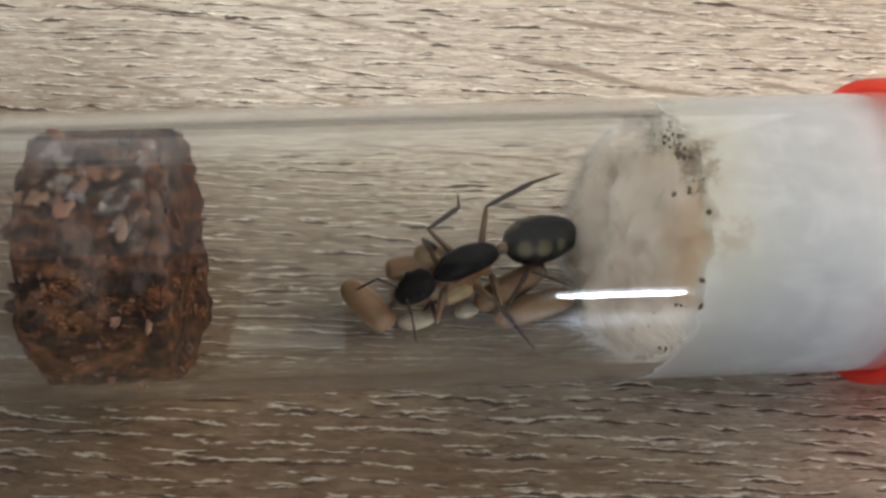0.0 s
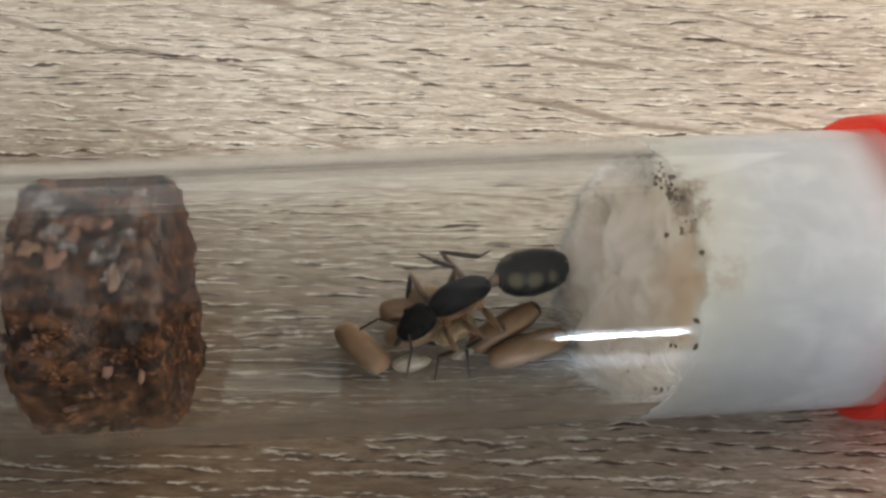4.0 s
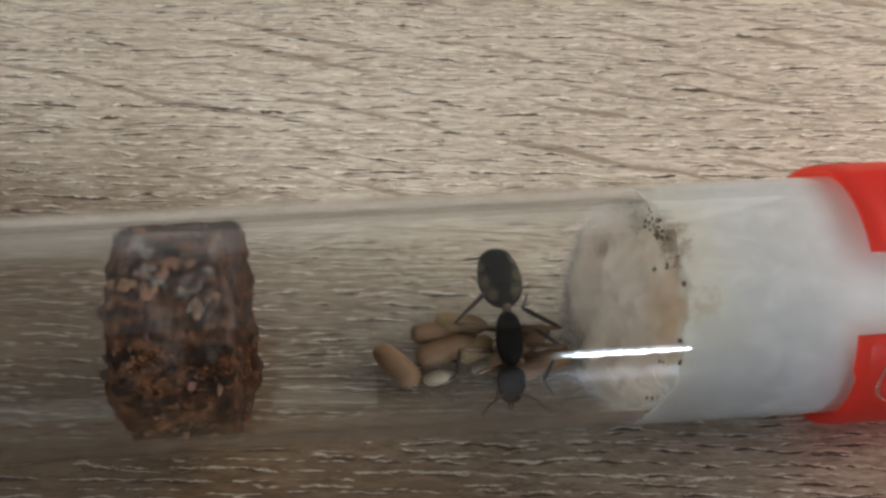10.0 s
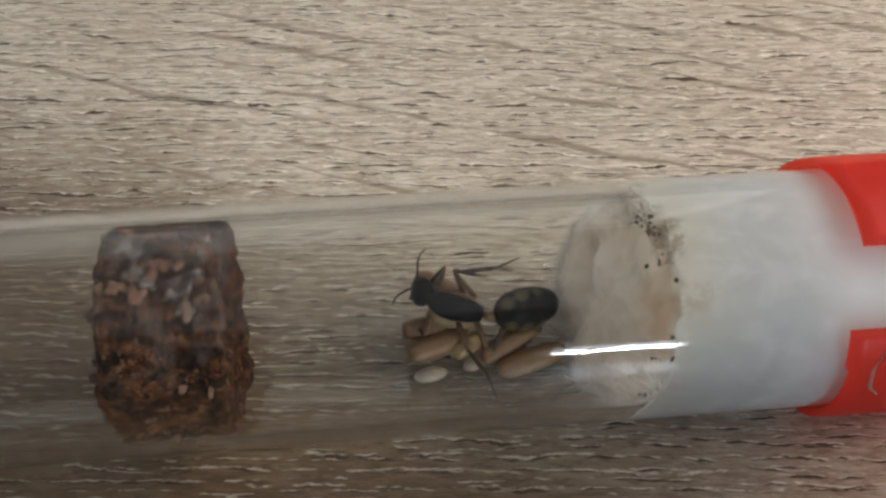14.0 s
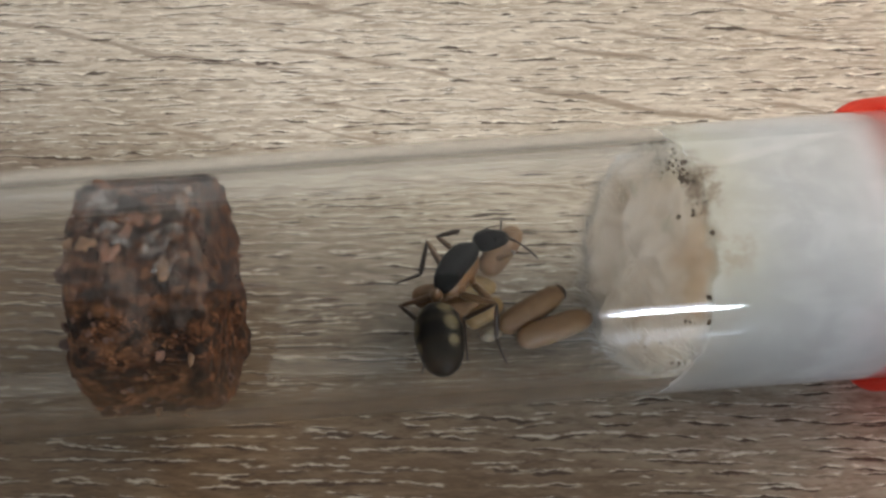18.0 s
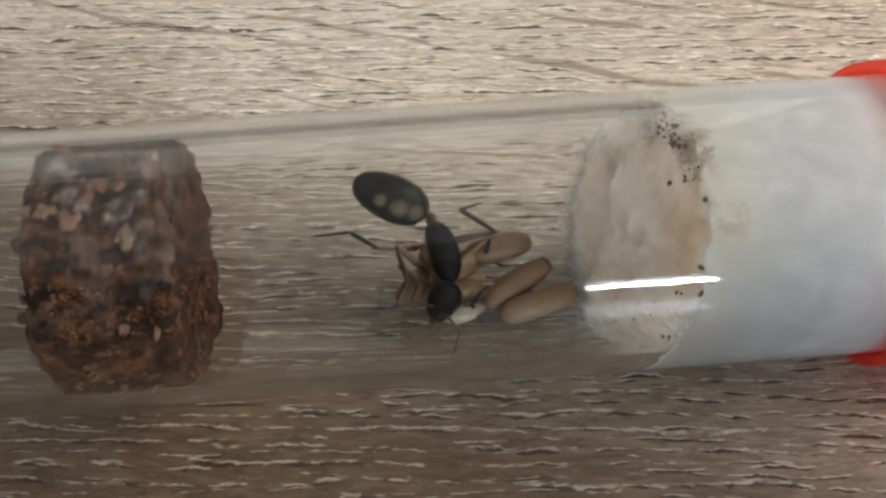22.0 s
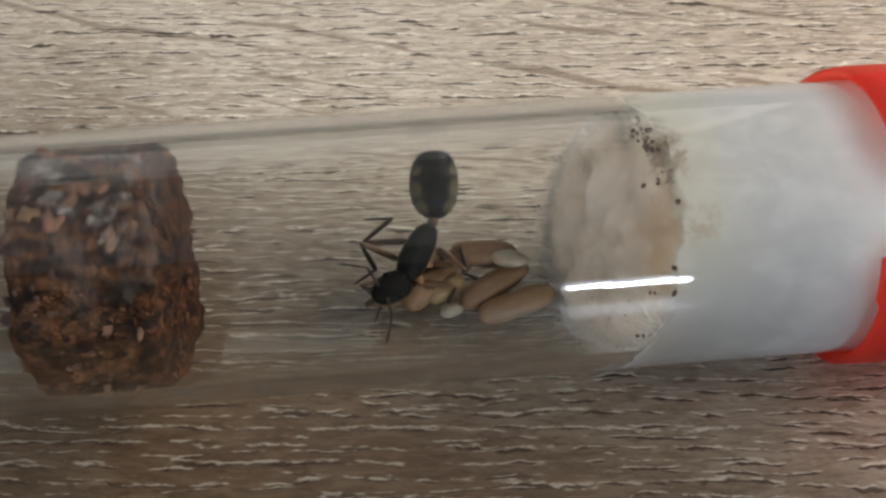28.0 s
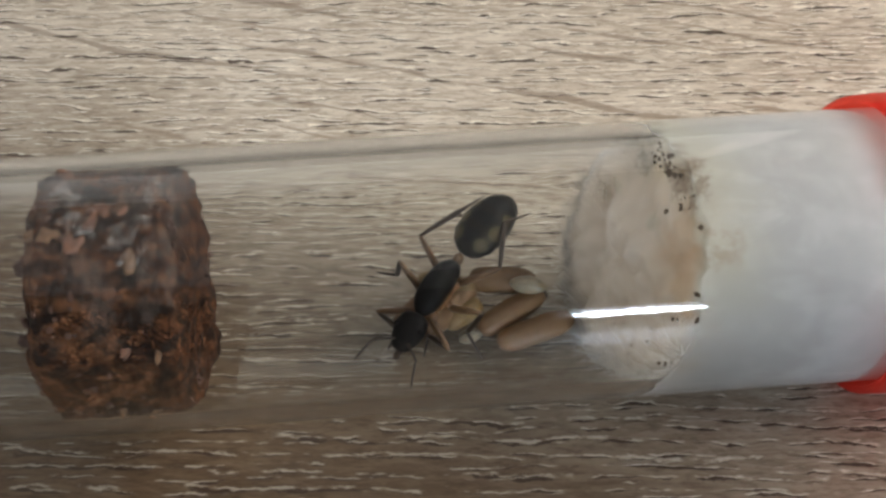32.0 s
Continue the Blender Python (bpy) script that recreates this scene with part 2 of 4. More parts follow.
def cotton_material():
    m, n, l, p = material("wet_cotton")
    soft = noise_at(n, l, coords(n, l, (0.22, 0.3, 0.3)), 1.0, 4.0, 0.6)
    wisp = noise_at(n, l, coords(n, l, (0.35, 0.5, 0.5), 15), 1.0, 4.0, 0.6, 0.4)
    tc, sep = n.new("ShaderNodeTexCoord"), n.new("ShaderNodeSeparateXYZ")
    l.new(tc.outputs["Object"], sep.inputs[0])
    wander = sums(n, l, "MULTIPLY", sums(n, l, "SUBTRACT", soft, 0.5), 0.005)
    along = sums(n, l, "ADD", sep.outputs["X"], wander)
    stained = span(n, l, along, 0.0143, 0.0178, 1.0, 0.0)
    mould = sums(n, l, "MULTIPLY", span(n, l, noise_at(n, l, coords(n, l, (0.2, 0.22, 0.22), 0, (5, 1, 9)), 1.0, 3.0, 0.5), 0.46, 0.68), stained)
    green = sums(n, l, "MULTIPLY", span(n, l, noise_at(n, l, coords(n, l, (0.45, 0.45, 0.45), 0, (1, 8, 2)), 1.0, 3.0, 0.6), 0.58, 0.7), stained)
    def patch(x, y, z, size):
        """A round stain about a place on the cotton, with a wandering edge."""
        far = n.new("ShaderNodeVectorMath")
        far.operation = "DISTANCE"
        l.new(tc.outputs["Object"], far.inputs[0])
        far.inputs[1].default_value = (x * MM, y * MM, z * MM)
        return span(n, l, sums(n, l, "ADD", far.outputs["Value"], wander), size * 0.45 * MM, size * MM, 1.0, 0.0)

    flat = n.new("ShaderNodeVectorMath")
    flat.operation = "DISTANCE"
    joined = n.new("ShaderNodeCombineXYZ")
    l.new(sep.outputs["Y"], joined.inputs["Y"])
    l.new(sep.outputs["Z"], joined.inputs["Z"])
    l.new(joined.outputs[0], flat.inputs[0])
    flat.inputs[1].default_value = (0, 0, AXIS * MM)
    face = span(n, l, flat.outputs["Value"], 6.0 * MM, 7.3 * MM, 1.0, 0.0)
    c = blend(n, l, span(n, l, wisp, 0.4, 0.7), (0.36, 0.355, 0.345), (0.43, 0.425, 0.415))
    near = sums(n, l, "MULTIPLY", span(n, l, along, 0.015, 0.0205, 1.0, 0.0), span(n, l, sep.outputs["Z"], 0.009, 0.013))
    c = blend(n, l, sums(n, l, "MULTIPLY", near, 0.5), c, (0.40, 0.38, 0.28))
    # lighter towards the cap: the stronger light there is put into the colour
    c = blend(n, l, span(n, l, along, 0.021, 0.028, 0.0, 0.7), c, (0.58, 0.58, 0.57))
    # lower front darkened by height: shade put into the wet cotton's colour
    wet = sums(n, l, "MULTIPLY", span(n, l, along, 0.0135, 0.024, 1.0, 0.0), span(n, l, sep.outputs["Z"], 0.008, 0.013, 1.0, 0.0))
    c = blend(n, l, sums(n, l, "MULTIPLY", wet, 0.85), c, (0.26, 0.24, 0.22))
    c = blend(n, l, sums(n, l, "MULTIPLY", face, 0.9), c, (0.53, 0.455, 0.37))
    c = blend(n, l, sums(n, l, "MULTIPLY", mould, 0.35), c, (0.30, 0.225, 0.15))
    c = blend(n, l, sums(n, l, "MULTIPLY", green, 0.45), c, (0.31, 0.29, 0.21))
    c = blend(n, l, sums(n, l, "MULTIPLY", sums(n, l, "MULTIPLY", patch(15.0, -3.9, 12.4, 3.4), face), 0.62), c, (0.40, 0.27, 0.155))
    c = blend(n, l, sums(n, l, "MULTIPLY", sums(n, l, "MULTIPLY", patch(14.0, 4.0, 13.2, 1.8), face), 0.6), c, (0.22, 0.20, 0.14))
    c = blend(n, l, sums(n, l, "MULTIPLY", sums(n, l, "MULTIPLY", patch(15.0, 0.6, 14.9, 1.2), face), 0.5), c, (0.14, 0.095, 0.06))
    c = blend(n, l, sums(n, l, "MULTIPLY", sums(n, l, "MULTIPLY", patch(15.6, 3.0, 14.0, 3.0), face), 0.25), c, (0.62, 0.58, 0.40))
    # olive-brown fuzz of mould clinging to the glass round the rim
    fuzz = noise_at(n, l, coords(n, l, (1.0, 1.2, 1.2), 0, (4, 4, 1)), 1.0, 5.0, 0.7)
    for x, y, z, size, much, colour in ((13.9, 4.3, 13.5, 2.6, 0.7, (0.17, 0.15, 0.095)), (14.5, 1.6, 14.9, 1.7, 0.6, (0.15, 0.11, 0.07)), (14.9, -0.6, 14.9, 1.5, 0.6, (0.13, 0.085, 0.05)), (15.4, -4.0, 13.6, 2.0, 0.4, (0.26, 0.19, 0.11))):
        c = blend(n, l, sums(n, l, "MULTIPLY", sums(n, l, "MULTIPLY", patch(x, y, z, size), span(n, l, fuzz, 0.42, 0.6)), much), c, colour)
    l.new(c, p.inputs["Base Color"])
    p.inputs["Roughness"].default_value = 0.8
    p.inputs["Subsurface Weight"].default_value = 0.9
    p.inputs["Subsurface Radius"].default_value = (0.009, 0.0085, 0.008)
    p.inputs["Subsurface Scale"].default_value = 1.0
    relief(n, l, p, wisp, 0.35, 0.2)
    return m


def mottled(name, dark, light, scale, rough, bump=0.3, sub=0.0, spec=0.5, coat=0.0, random_mix=0.0):
    m, n, l, p = material(name)
    a = noise_at(n, l, coords(n, l, (scale, scale, scale)), 1.0, 5.0, 0.65)
    b = noise_at(n, l, coords(n, l, (scale * 5, scale * 5, scale * 5)), 1.0, 3.0, 0.6)
    f = sums(n, l, "ADD", sums(n, l, "MULTIPLY", a, 0.65), sums(n, l, "MULTIPLY", b, 0.35))
    f = span(n, l, f, 0.36, 0.64)
    if random_mix:
        info = n.new("ShaderNodeObjectInfo")
        f = sums(n, l, "ADD", sums(n, l, "MULTIPLY", f, 1 - random_mix), sums(n, l, "MULTIPLY", info.outputs["Random"], random_mix))
    l.new(blend(n, l, f, dark, light), p.inputs["Base Color"])
    p.inputs["Roughness"].default_value = rough
    p.inputs["Specular IOR Level"].default_value = spec
    p.inputs["Coat Weight"].default_value = coat
    if sub:
        p.inputs["Subsurface Weight"].default_value = sub
        p.inputs["Subsurface Radius"].default_value = (0.0008, 0.0005, 0.0003)
        p.inputs["Subsurface Scale"].default_value = 1.0
    relief(n, l, p, b, bump, 0.6 / max(scale * 5, 0.5))
    return m


def peat_material():
    """Crumbs of bark and peat of many browns."""
    m, n, l, p = material("peat_block")
    warp = noise_at(n, l, coords(n, l, (0.5, 0.5, 0.5)), 1.0, 3.0, 0.6)
    mixed = []
    for size, shift in ((0.45, 0), (1.6, 9)):
        cell = n.new("ShaderNodeTexVoronoi")
        l.new(coords(n, l, (size * 0.8, size * 1.2, size * 1.2), 12, (shift, 2, 5)), cell.inputs["Vector"])
        cell.inputs["Randomness"].default_value = 1.0
        sep = n.new("ShaderNodeSeparateColor")
        l.new(cell.outputs["Color"], sep.inputs[0])
        mixed.append((sep.outputs[0], cell.outputs["Distance"]))
    f = sums(n, l, "ADD", sums(n, l, "MULTIPLY", mixed[0][0], 0.45), sums(n, l, "MULTIPLY", mixed[1][0], 0.42))
    f = sums(n, l, "ADD", f, sums(n, l, "MULTIPLY", sums(n, l, "SUBTRACT", warp, 0.5), 0.5))
    r = ramp(n, [(0.15, (0.008, 0.0036, 0.0024)), (0.35, (0.026, 0.010, 0.0045)), (0.52, (0.05, 0.0185, 0.0075)), (0.68, (0.085, 0.033, 0.013)), (0.82, (0.16, 0.075, 0.034))])
    l.new(f, r.inputs["Fac"])
    gaps = noise_at(n, l, coords(n, l, (0.6, 0.9, 0.9), 0, (3, 3, 3)), 1.0, 4.0, 0.6)
    tan = noise_at(n, l, coords(n, l, (0.4, 0.6, 0.6), 0, (8, 1, 4)), 1.0, 4.0, 0.6)
    c = blend(n, l, sums(n, l, "MULTIPLY", span(n, l, tan, 0.52, 0.66), 0.5), r.outputs["Color"], (0.105, 0.045, 0.019))
    # gaps between crumbs painted near black, the shade in them put into the colour
    c = blend(n, l, sums(n, l, "MULTIPLY", span(n, l, gaps, 0.52, 0.4), 0.88), c, (0.008, 0.005, 0.004))
    # whitish mould on the upper side, with the glass's grey haze painted in
    tc, sep = n.new("ShaderNodeTexCoord"), n.new("ShaderNodeSeparateXYZ")
    l.new(tc.outputs["Object"], sep.inputs[0])
    pale_top = noise_at(n, l, coords(n, l, (0.55, 0.55, 0.55), 0, (2, 7, 1)), 1.0, 4.0, 0.6)
    pale_top = sums(n, l, "MULTIPLY", span(n, l, pale_top, 0.46, 0.62), span(n, l, sep.outputs["Z"], 0.0105, 0.0135))
    c = blend(n, l, sums(n, l, "MULTIPLY", pale_top, 0.22), c, (0.2, 0.165, 0.14))
    l.new(c, p.inputs["Base Color"])
    p.inputs["Roughness"].default_value = 0.85
    p.inputs["Specular IOR Level"].default_value = 0.08
    relief(n, l, p, sums(n, l, "ADD", mixed[0][1], sums(n, l, "ADD", mixed[1][1], gaps)), 0.25, 0.3)
    return m


def mould_material():
    """Pale fuzz with ragged gaps."""
    m, n, l, p = material("grey_mould")
    fuzz = noise_at(n, l, coords(n, l, (1.3, 1.3, 1.3)), 1.0, 5.0, 0.7)
    l.new(blend(n, l, span(n, l, fuzz, 0.35, 0.65), (0.2, 0.17, 0.15), (0.36, 0.33, 0.31)), p.inputs["Base Color"])
    p.inputs["Roughness"].default_value = 0.95
    l.new(span(n, l, fuzz, 0.36, 0.75, 0.0, 0.34), p.inputs["Alpha"])
    return m


def chip_material():
    m, n, l, p = material("wood_chips")
    info = n.new("ShaderNodeObjectInfo")
    r = ramp(n, [(0.0, (0.03, 0.011, 0.006)), (0.4, (0.045, 0.016, 0.007)), (0.7, (0.065, 0.023, 0.009)), (0.9, (0.09, 0.035, 0.014)), (1.0, (0.12, 0.055, 0.025))])
    l.new(info.outputs["Random"], r.inputs["Fac"])
    g = noise_at(n, l, coords(n, l, (1.2, 4.0, 4.0)), 1.0, 4.0, 0.7)
    l.new(blend(n, l, sums(n, l, "MULTIPLY", span(n, l, g, 0.4, 0.65), 0.6), r.outputs["Color"], (0.06, 0.028, 0.016)), p.inputs["Base Color"])
    p.inputs["Roughness"].default_value = 0.75
    relief(n, l, p, g, 0.6, 0.15)
    return m


def gaster_material():
    """Dark banded abdomen with pale patches on its sides near the front."""
    m, n, l, p = material("gaster_shell")
    tc, sep = n.new("ShaderNodeTexCoord"), n.new("ShaderNodeSeparateXYZ")
    l.new(tc.outputs["Object"], sep.inputs[0])
    patch = 0.0
    for px, py, pz, size in [(x, y * side, z, r) for side in (1, -1) for x, y, z, r in ((1.45, 0.86, 0.72, 0.68), (0.35, 1.2, 0.86, 0.7), (-0.9, 1.15, 0.82, 0.5))]:
        far = n.new("ShaderNodeVectorMath")
        far.operation = "DISTANCE"
        l.new(tc.outputs["Object"], far.inputs[0])
        far.inputs[1].default_value = (px * MM, py * MM, pz * MM)
        spot = span(n, l, far.outputs["Value"], size * 0.45 * MM, size * MM, 1.0, 0.0)
        patch = spot if isinstance(patch, float) else sums(n, l, "ADD", patch, spot, True)
    band = n.new("ShaderNodeTexWave")
    band.bands_direction = "X"
    band.inputs["Scale"].default_value = 0.22
    l.new(coords(n, l, (1, 1, 1)), band.inputs["Vector"])
    hair = noise_at(n, l, coords(n, l, (3, 6, 6)), 1.0, 3.0, 0.6)
    c = blend(n, l, span(n, l, band.outputs["Fac"], 0.55, 0.95), (0.004, 0.0035, 0.003), (0.012, 0.009, 0.006))
    c = blend(n, l, sums(n, l, "MULTIPLY", patch, 0.34), c, (0.24, 0.19, 0.10))
    c = blend(n, l, sums(n, l, "MULTIPLY", span(n, l, sep.outputs["Z"], -0.0009, -0.0004, 1.0, 0.0), 0.8), c, (0.075, 0.04, 0.015))
    l.new(c, p.inputs["Base Color"])
    p.inputs["Roughness"].default_value = 0.36
    p.inputs["Specular IOR Level"].default_value = 0.1
    relief(n, l, p, hair, 0.05, 0.1)
    return m


def red_plastic():
    m, n, l, p = material("red_plastic")
    g = noise_at(n, l, coords(n, l, (0.15, 0.15, 0.15)), 1.0, 3.0)
    l.new(blend(n, l, span(n, l, g, 0.35, 0.65), (0.82, 0.09, 0.065), (0.9, 0.12, 0.09)), p.inputs["Base Color"])
    p.inputs["Roughness"].default_value = 0.3
    t = node(n, "BsdfTranslucent", Color=(1.0, 0.17, 0.11, 1))
    clear = node(n, "BsdfTransparent", Color=(1.0, 0.42, 0.36, 1))
    milky = node(n, "MixShader", Fac=0.45)
    l.new(p.outputs[0], milky.inputs[1])
    l.new(t.outputs[0], milky.inputs[2])
    mix = node(n, "MixShader", Fac=0.58)
    l.new(milky.outputs[0], mix.inputs[1])
    l.new(clear.outputs[0], mix.inputs[2])
    l.new(mix.outputs[0], n["Material Output"].inputs["Surface"])
    return m


def plain(name, colour, rough=0.6, glow=0.0):
    m, n, l, p = material(name)
    g = noise_at(n, l, coords(n, l, (0.004, 0.004, 0.004)), 1.0, 4.0)
    l.new(blend(n, l, span(n, l, g, 0.3, 0.7), tuple(v * 0.92 for v in colour), colour), p.inputs["Base Color"])
    p.inputs["Roughness"].default_value = rough
    if glow:
        p.inputs["Emission Color"].default_value, p.inputs["Emission Strength"].default_value = (0.74, 0.86, 1.0, 1), glow
    return m


WOOD = wood_laminate()
GLASS = glass("clear_glass", (0.945, 0.95, 0.94))
COTTON = cotton_material()
FIBRE = plain("cotton_fibre", (0.74, 0.68, 0.59), 0.85)
PEAT = peat_material()
CHIPS = chip_material()
COCOON = mottled("cocoon_silk", (0.115, 0.058, 0.023), (0.198, 0.112, 0.05), 0.35, 0.55, 0.2, 0.35, random_mix=0.4)
COCOON_PALE = mottled("pale_cocoon_silk", (0.18, 0.115, 0.045), (0.26, 0.17, 0.075), 0.4, 0.5, 0.15, 0.4)
LARVA = mottled("larva_skin", (0.2, 0.165, 0.115), (0.29, 0.245, 0.18), 0.5, 0.35, 0.1, 0.5)
DARK_SPOT = mottled("dark_cocoon_tip", (0.02, 0.012, 0.008), (0.06, 0.03, 0.015), 1.0, 0.6)
SHELL = mottled("black_ant_shell", (0.004, 0.0035, 0.0035), (0.009, 0.008, 0.007), 0.8, 0.45, 0.05, spec=0.07)
GASTER = gaster_material()
AMBER = mottled("amber_ant_shell", (0.10, 0.047, 0.018), (0.20, 0.10, 0.04), 0.7, 0.35, 0.15, 0.2)
THIGH = mottled("amber_ant_thigh", (0.06, 0.032, 0.014), (0.14, 0.078, 0.036), 0.8, 0.35, 0.15, 0.15)
LEG = mottled("brown_ant_leg", (0.012, 0.007, 0.004), (0.04, 0.021, 0.01), 0.8, 0.35, 0.15)
DIRT = mottled("dark_dirt", (0.028, 0.018, 0.011), (0.12, 0.08, 0.045), 1.5, 0.8, 0.4)
FLAKE_PINK = mottled("salmon_bark", (0.085, 0.037, 0.02), (0.165, 0.075, 0.042), 0.7, 0.7, 0.3)
FLAKE_TAN = mottled("tan_wood_flake", (0.07, 0.034, 0.015), (0.155, 0.082, 0.037), 0.9, 0.75, 0.4)
MOULD = mould_material()
RED = red_plastic()
WALL = plain("wall_paint", (0.3, 0.285, 0.26), 0.8)
CEILING = plain("ceiling_paint", (0.2, 0.19, 0.175), 0.85)
DARK_WALL = plain("dark_wall", (0.05, 0.047, 0.045), 0.8)
FLOOR = plain("floor_boards", (0.22, 0.15, 0.1), 0.5)
WHITE_PAINT = plain("white_paint", (0.8, 0.8, 0.78), 0.4)
LAMP_GLOW = plain("lamp_glow", (0.9, 0.92, 0.95), 0.4, 240.0)
METAL = plain("lamp_metal", (0.12, 0.12, 0.125), 0.5)

# ---- mesh helpers ----


def mesh_of(name, bm, mat, smooth=True, scale=MM):
    bmesh.ops.scale(bm, vec=(scale,) * 3, verts=bm.verts)
    me = bpy.data.meshes.new(name)
    bm.to_mesh(me)
    bm.free()
    me.materials.append(mat)
    if smooth:
        me.shade_smooth()
    return me


def part(name, bm, mat, parent=None, label="", smooth=True, at=None, scale=MM):
    """Links a bmesh, modelled in millimetres, as one mesh object under a thing or a part."""
    ob = new(name, mesh_of(name, bm, mat, smooth, scale))
    ob.parent = parent
    if at is not None:
        ob.matrix_basis = at
    return tagged(ob, label)


def thing(name, label, category, group="", kind="", at=None):
    ob = new(name)
    ob.empty_display_size = 0.001
    if at is not None:
        ob.matrix_basis = at
    return tagged(ob, label, category, group, kind)


def box(x0, x1, y0, y1, z0, z1, bevel=0.0):
    bm = bmesh.new()
    bmesh.ops.create_cube(bm, size=1)
    for v in bm.verts:
        v.co = Vector((x0 + (v.co.x + 0.5) * (x1 - x0), y0 + (v.co.y + 0.5) * (y1 - y0), z0 + (v.co.z + 0.5) * (z1 - z0)))
    if bevel:
        bmesh.ops.bevel(bm, geom=bm.edges[:], offset=bevel, segments=2, affect="EDGES", profile=0.5)
    return bm


def tube_of(rings, segments, close=True, bm=None):
    """A skin over rings; each ring is a function of the angle that gives a point."""
    bm = bm or bmesh.new()
    loops = [[bm.verts.new(ring(2 * math.pi * k / segments)) for k in range(segments)] for ring in rings]
    for a, b in zip(loops, loops[1:]):
        for k in range(segments):
            bm.faces.new((a[k], a[(k + 1) % segments], b[(k + 1) % segments], b[k]))
    if close:
        bm.faces.new(loops[0][::-1])
        bm.faces.new(loops[-1])
    return bm


def spun(profile, segments=24, squash=1.0, droop=None):
    """A solid of revolution about x from (x, radius) pairs, flattened in z by squash, its middle line lifted by droop(x)."""
    lift = droop or (lambda x: 0.0)
    bm = tube_of([lambda a, x=x, r=r: (x, r * math.cos(a), lift(x) + squash * r * math.sin(a)) for x, r in profile], segments)
    bmesh.ops.recalc_face_normals(bm, faces=bm.faces)
    return bm


def limb(points, segments=10):
    """A tapered limb along (x, z, radius) points in its own x-z plane."""
    bm = tube_of([lambda a, x=x, z=z, r=r: (x, r * math.cos(a), z + r * math.sin(a)) for x, z, r in points], segments)
    bmesh.ops.recalc_face_normals(bm, faces=bm.faces)
    return bm


def roughen(bm, amount, scale, seed=0.0, along=None):
    for v in bm.verts:
        d = noise.noise(v.co * scale + Vector((seed, seed * 1.7, 0)))
        n = along(v.co) if along else v.normal
        v.co += n * d * amount


# ---- room and table ----
def slab(name, x0, x1, y0, y1, z0, z1, mat, label, category):
    ob = part(name, box(x0, x1, y0, y1, z0, z1), mat, None, label, False, None, 1.0)
    return tagged(ob, label, category, "", "structure")


slab("floor", -2.0, 1.02, -2.0, 1.72, -0.85, -0.75, FLOOR, "brown wooden floor under the table", "floor")
slab("ceiling", -2.0, 1.02, -2.0, 1.72, 1.75, 1.85, CEILING, "matt grey-beige painted room ceiling", "ceiling")
# unseen south wall, kept dark so the glass's lower half mirrors little light
slab("wall_south", -2.0, 1.02, -2.1, -2.0, -0.75, 1.75, DARK_WALL, "unseen room wall kept dark for the glass reflections", "wall")


def north_wall():
    """The wall with the wide window, unseen and added to light the table."""
    x0, x1, z0, z1 = WIN_X0, WIN_X1, WIN_Z0, WIN_Z1
    for a, b, c, d in ((-2.0, x0, -0.75, 1.75), (x1, 1.02, -0.75, 1.75), (x0, x1, -0.75, z0), (x0, x1, z1, 1.75)):
        slab("wall_north", a, b, WIN_Y + 0.02, WIN_Y + 0.12, c, d, WALL, "grey-beige painted wall beside the window", "wall")
    win = thing("window_1", "unseen wide white framed window added for soft light", "window", "", "structure")
    for a, b, c, d in ((x0, x0 + 0.05, z0, z1), (x1 - 0.05, x1, z0, z1), (x0 + 0.05, x1 - 0.05, z0, z0 + 0.05), (x0 + 0.05, x1 - 0.05, z1 - 0.05, z1)):
        part("window_frame", box(a, b, WIN_Y + 0.04, WIN_Y + 0.1, c, d, 0.004), WHITE_PAINT, win, "", False, None, 1.0)


north_wall()


def west_wall():
    """The wall with the added, unseen side window."""
    for a, b, c, d in ((-2.0, SIDE_Y0, -0.75, 1.75), (SIDE_Y1, 1.72, -0.75, 1.75), (SIDE_Y0, SIDE_Y1, -0.75, SIDE_Z0), (SIDE_Y0, SIDE_Y1, SIDE_Z1, 1.75)):
        slab("wall_west", -2.1, -2.0, a, b, c, d, WALL, "grey-beige painted wall beside the window", "wall")
    win = thing("window_2", "unseen white framed window added for light from the side", "window", "", "structure")
    y0, y1, z0, z1 = SIDE_Y0, SIDE_Y1, SIDE_Z0, SIDE_Z1
    for a, b, c, d in ((y0, y0 + 0.05, z0, z1), (y1 - 0.05, y1, z0, z1), (y0 + 0.05, y1 - 0.05, z0, z0 + 0.05), (y0 + 0.05, y1 - 0.05, z1 - 0.05, z1)):
        part("window_frame", box(-2.08, -2.02, a, b, c, d, 0.004), WHITE_PAINT, win, "", False, None, 1.0)


west_wall()
slab("wall_east", 1.02, 1.12, -2.0, 1.72, -0.75, 1.75, WALL, "grey-beige painted room wall", "wall")


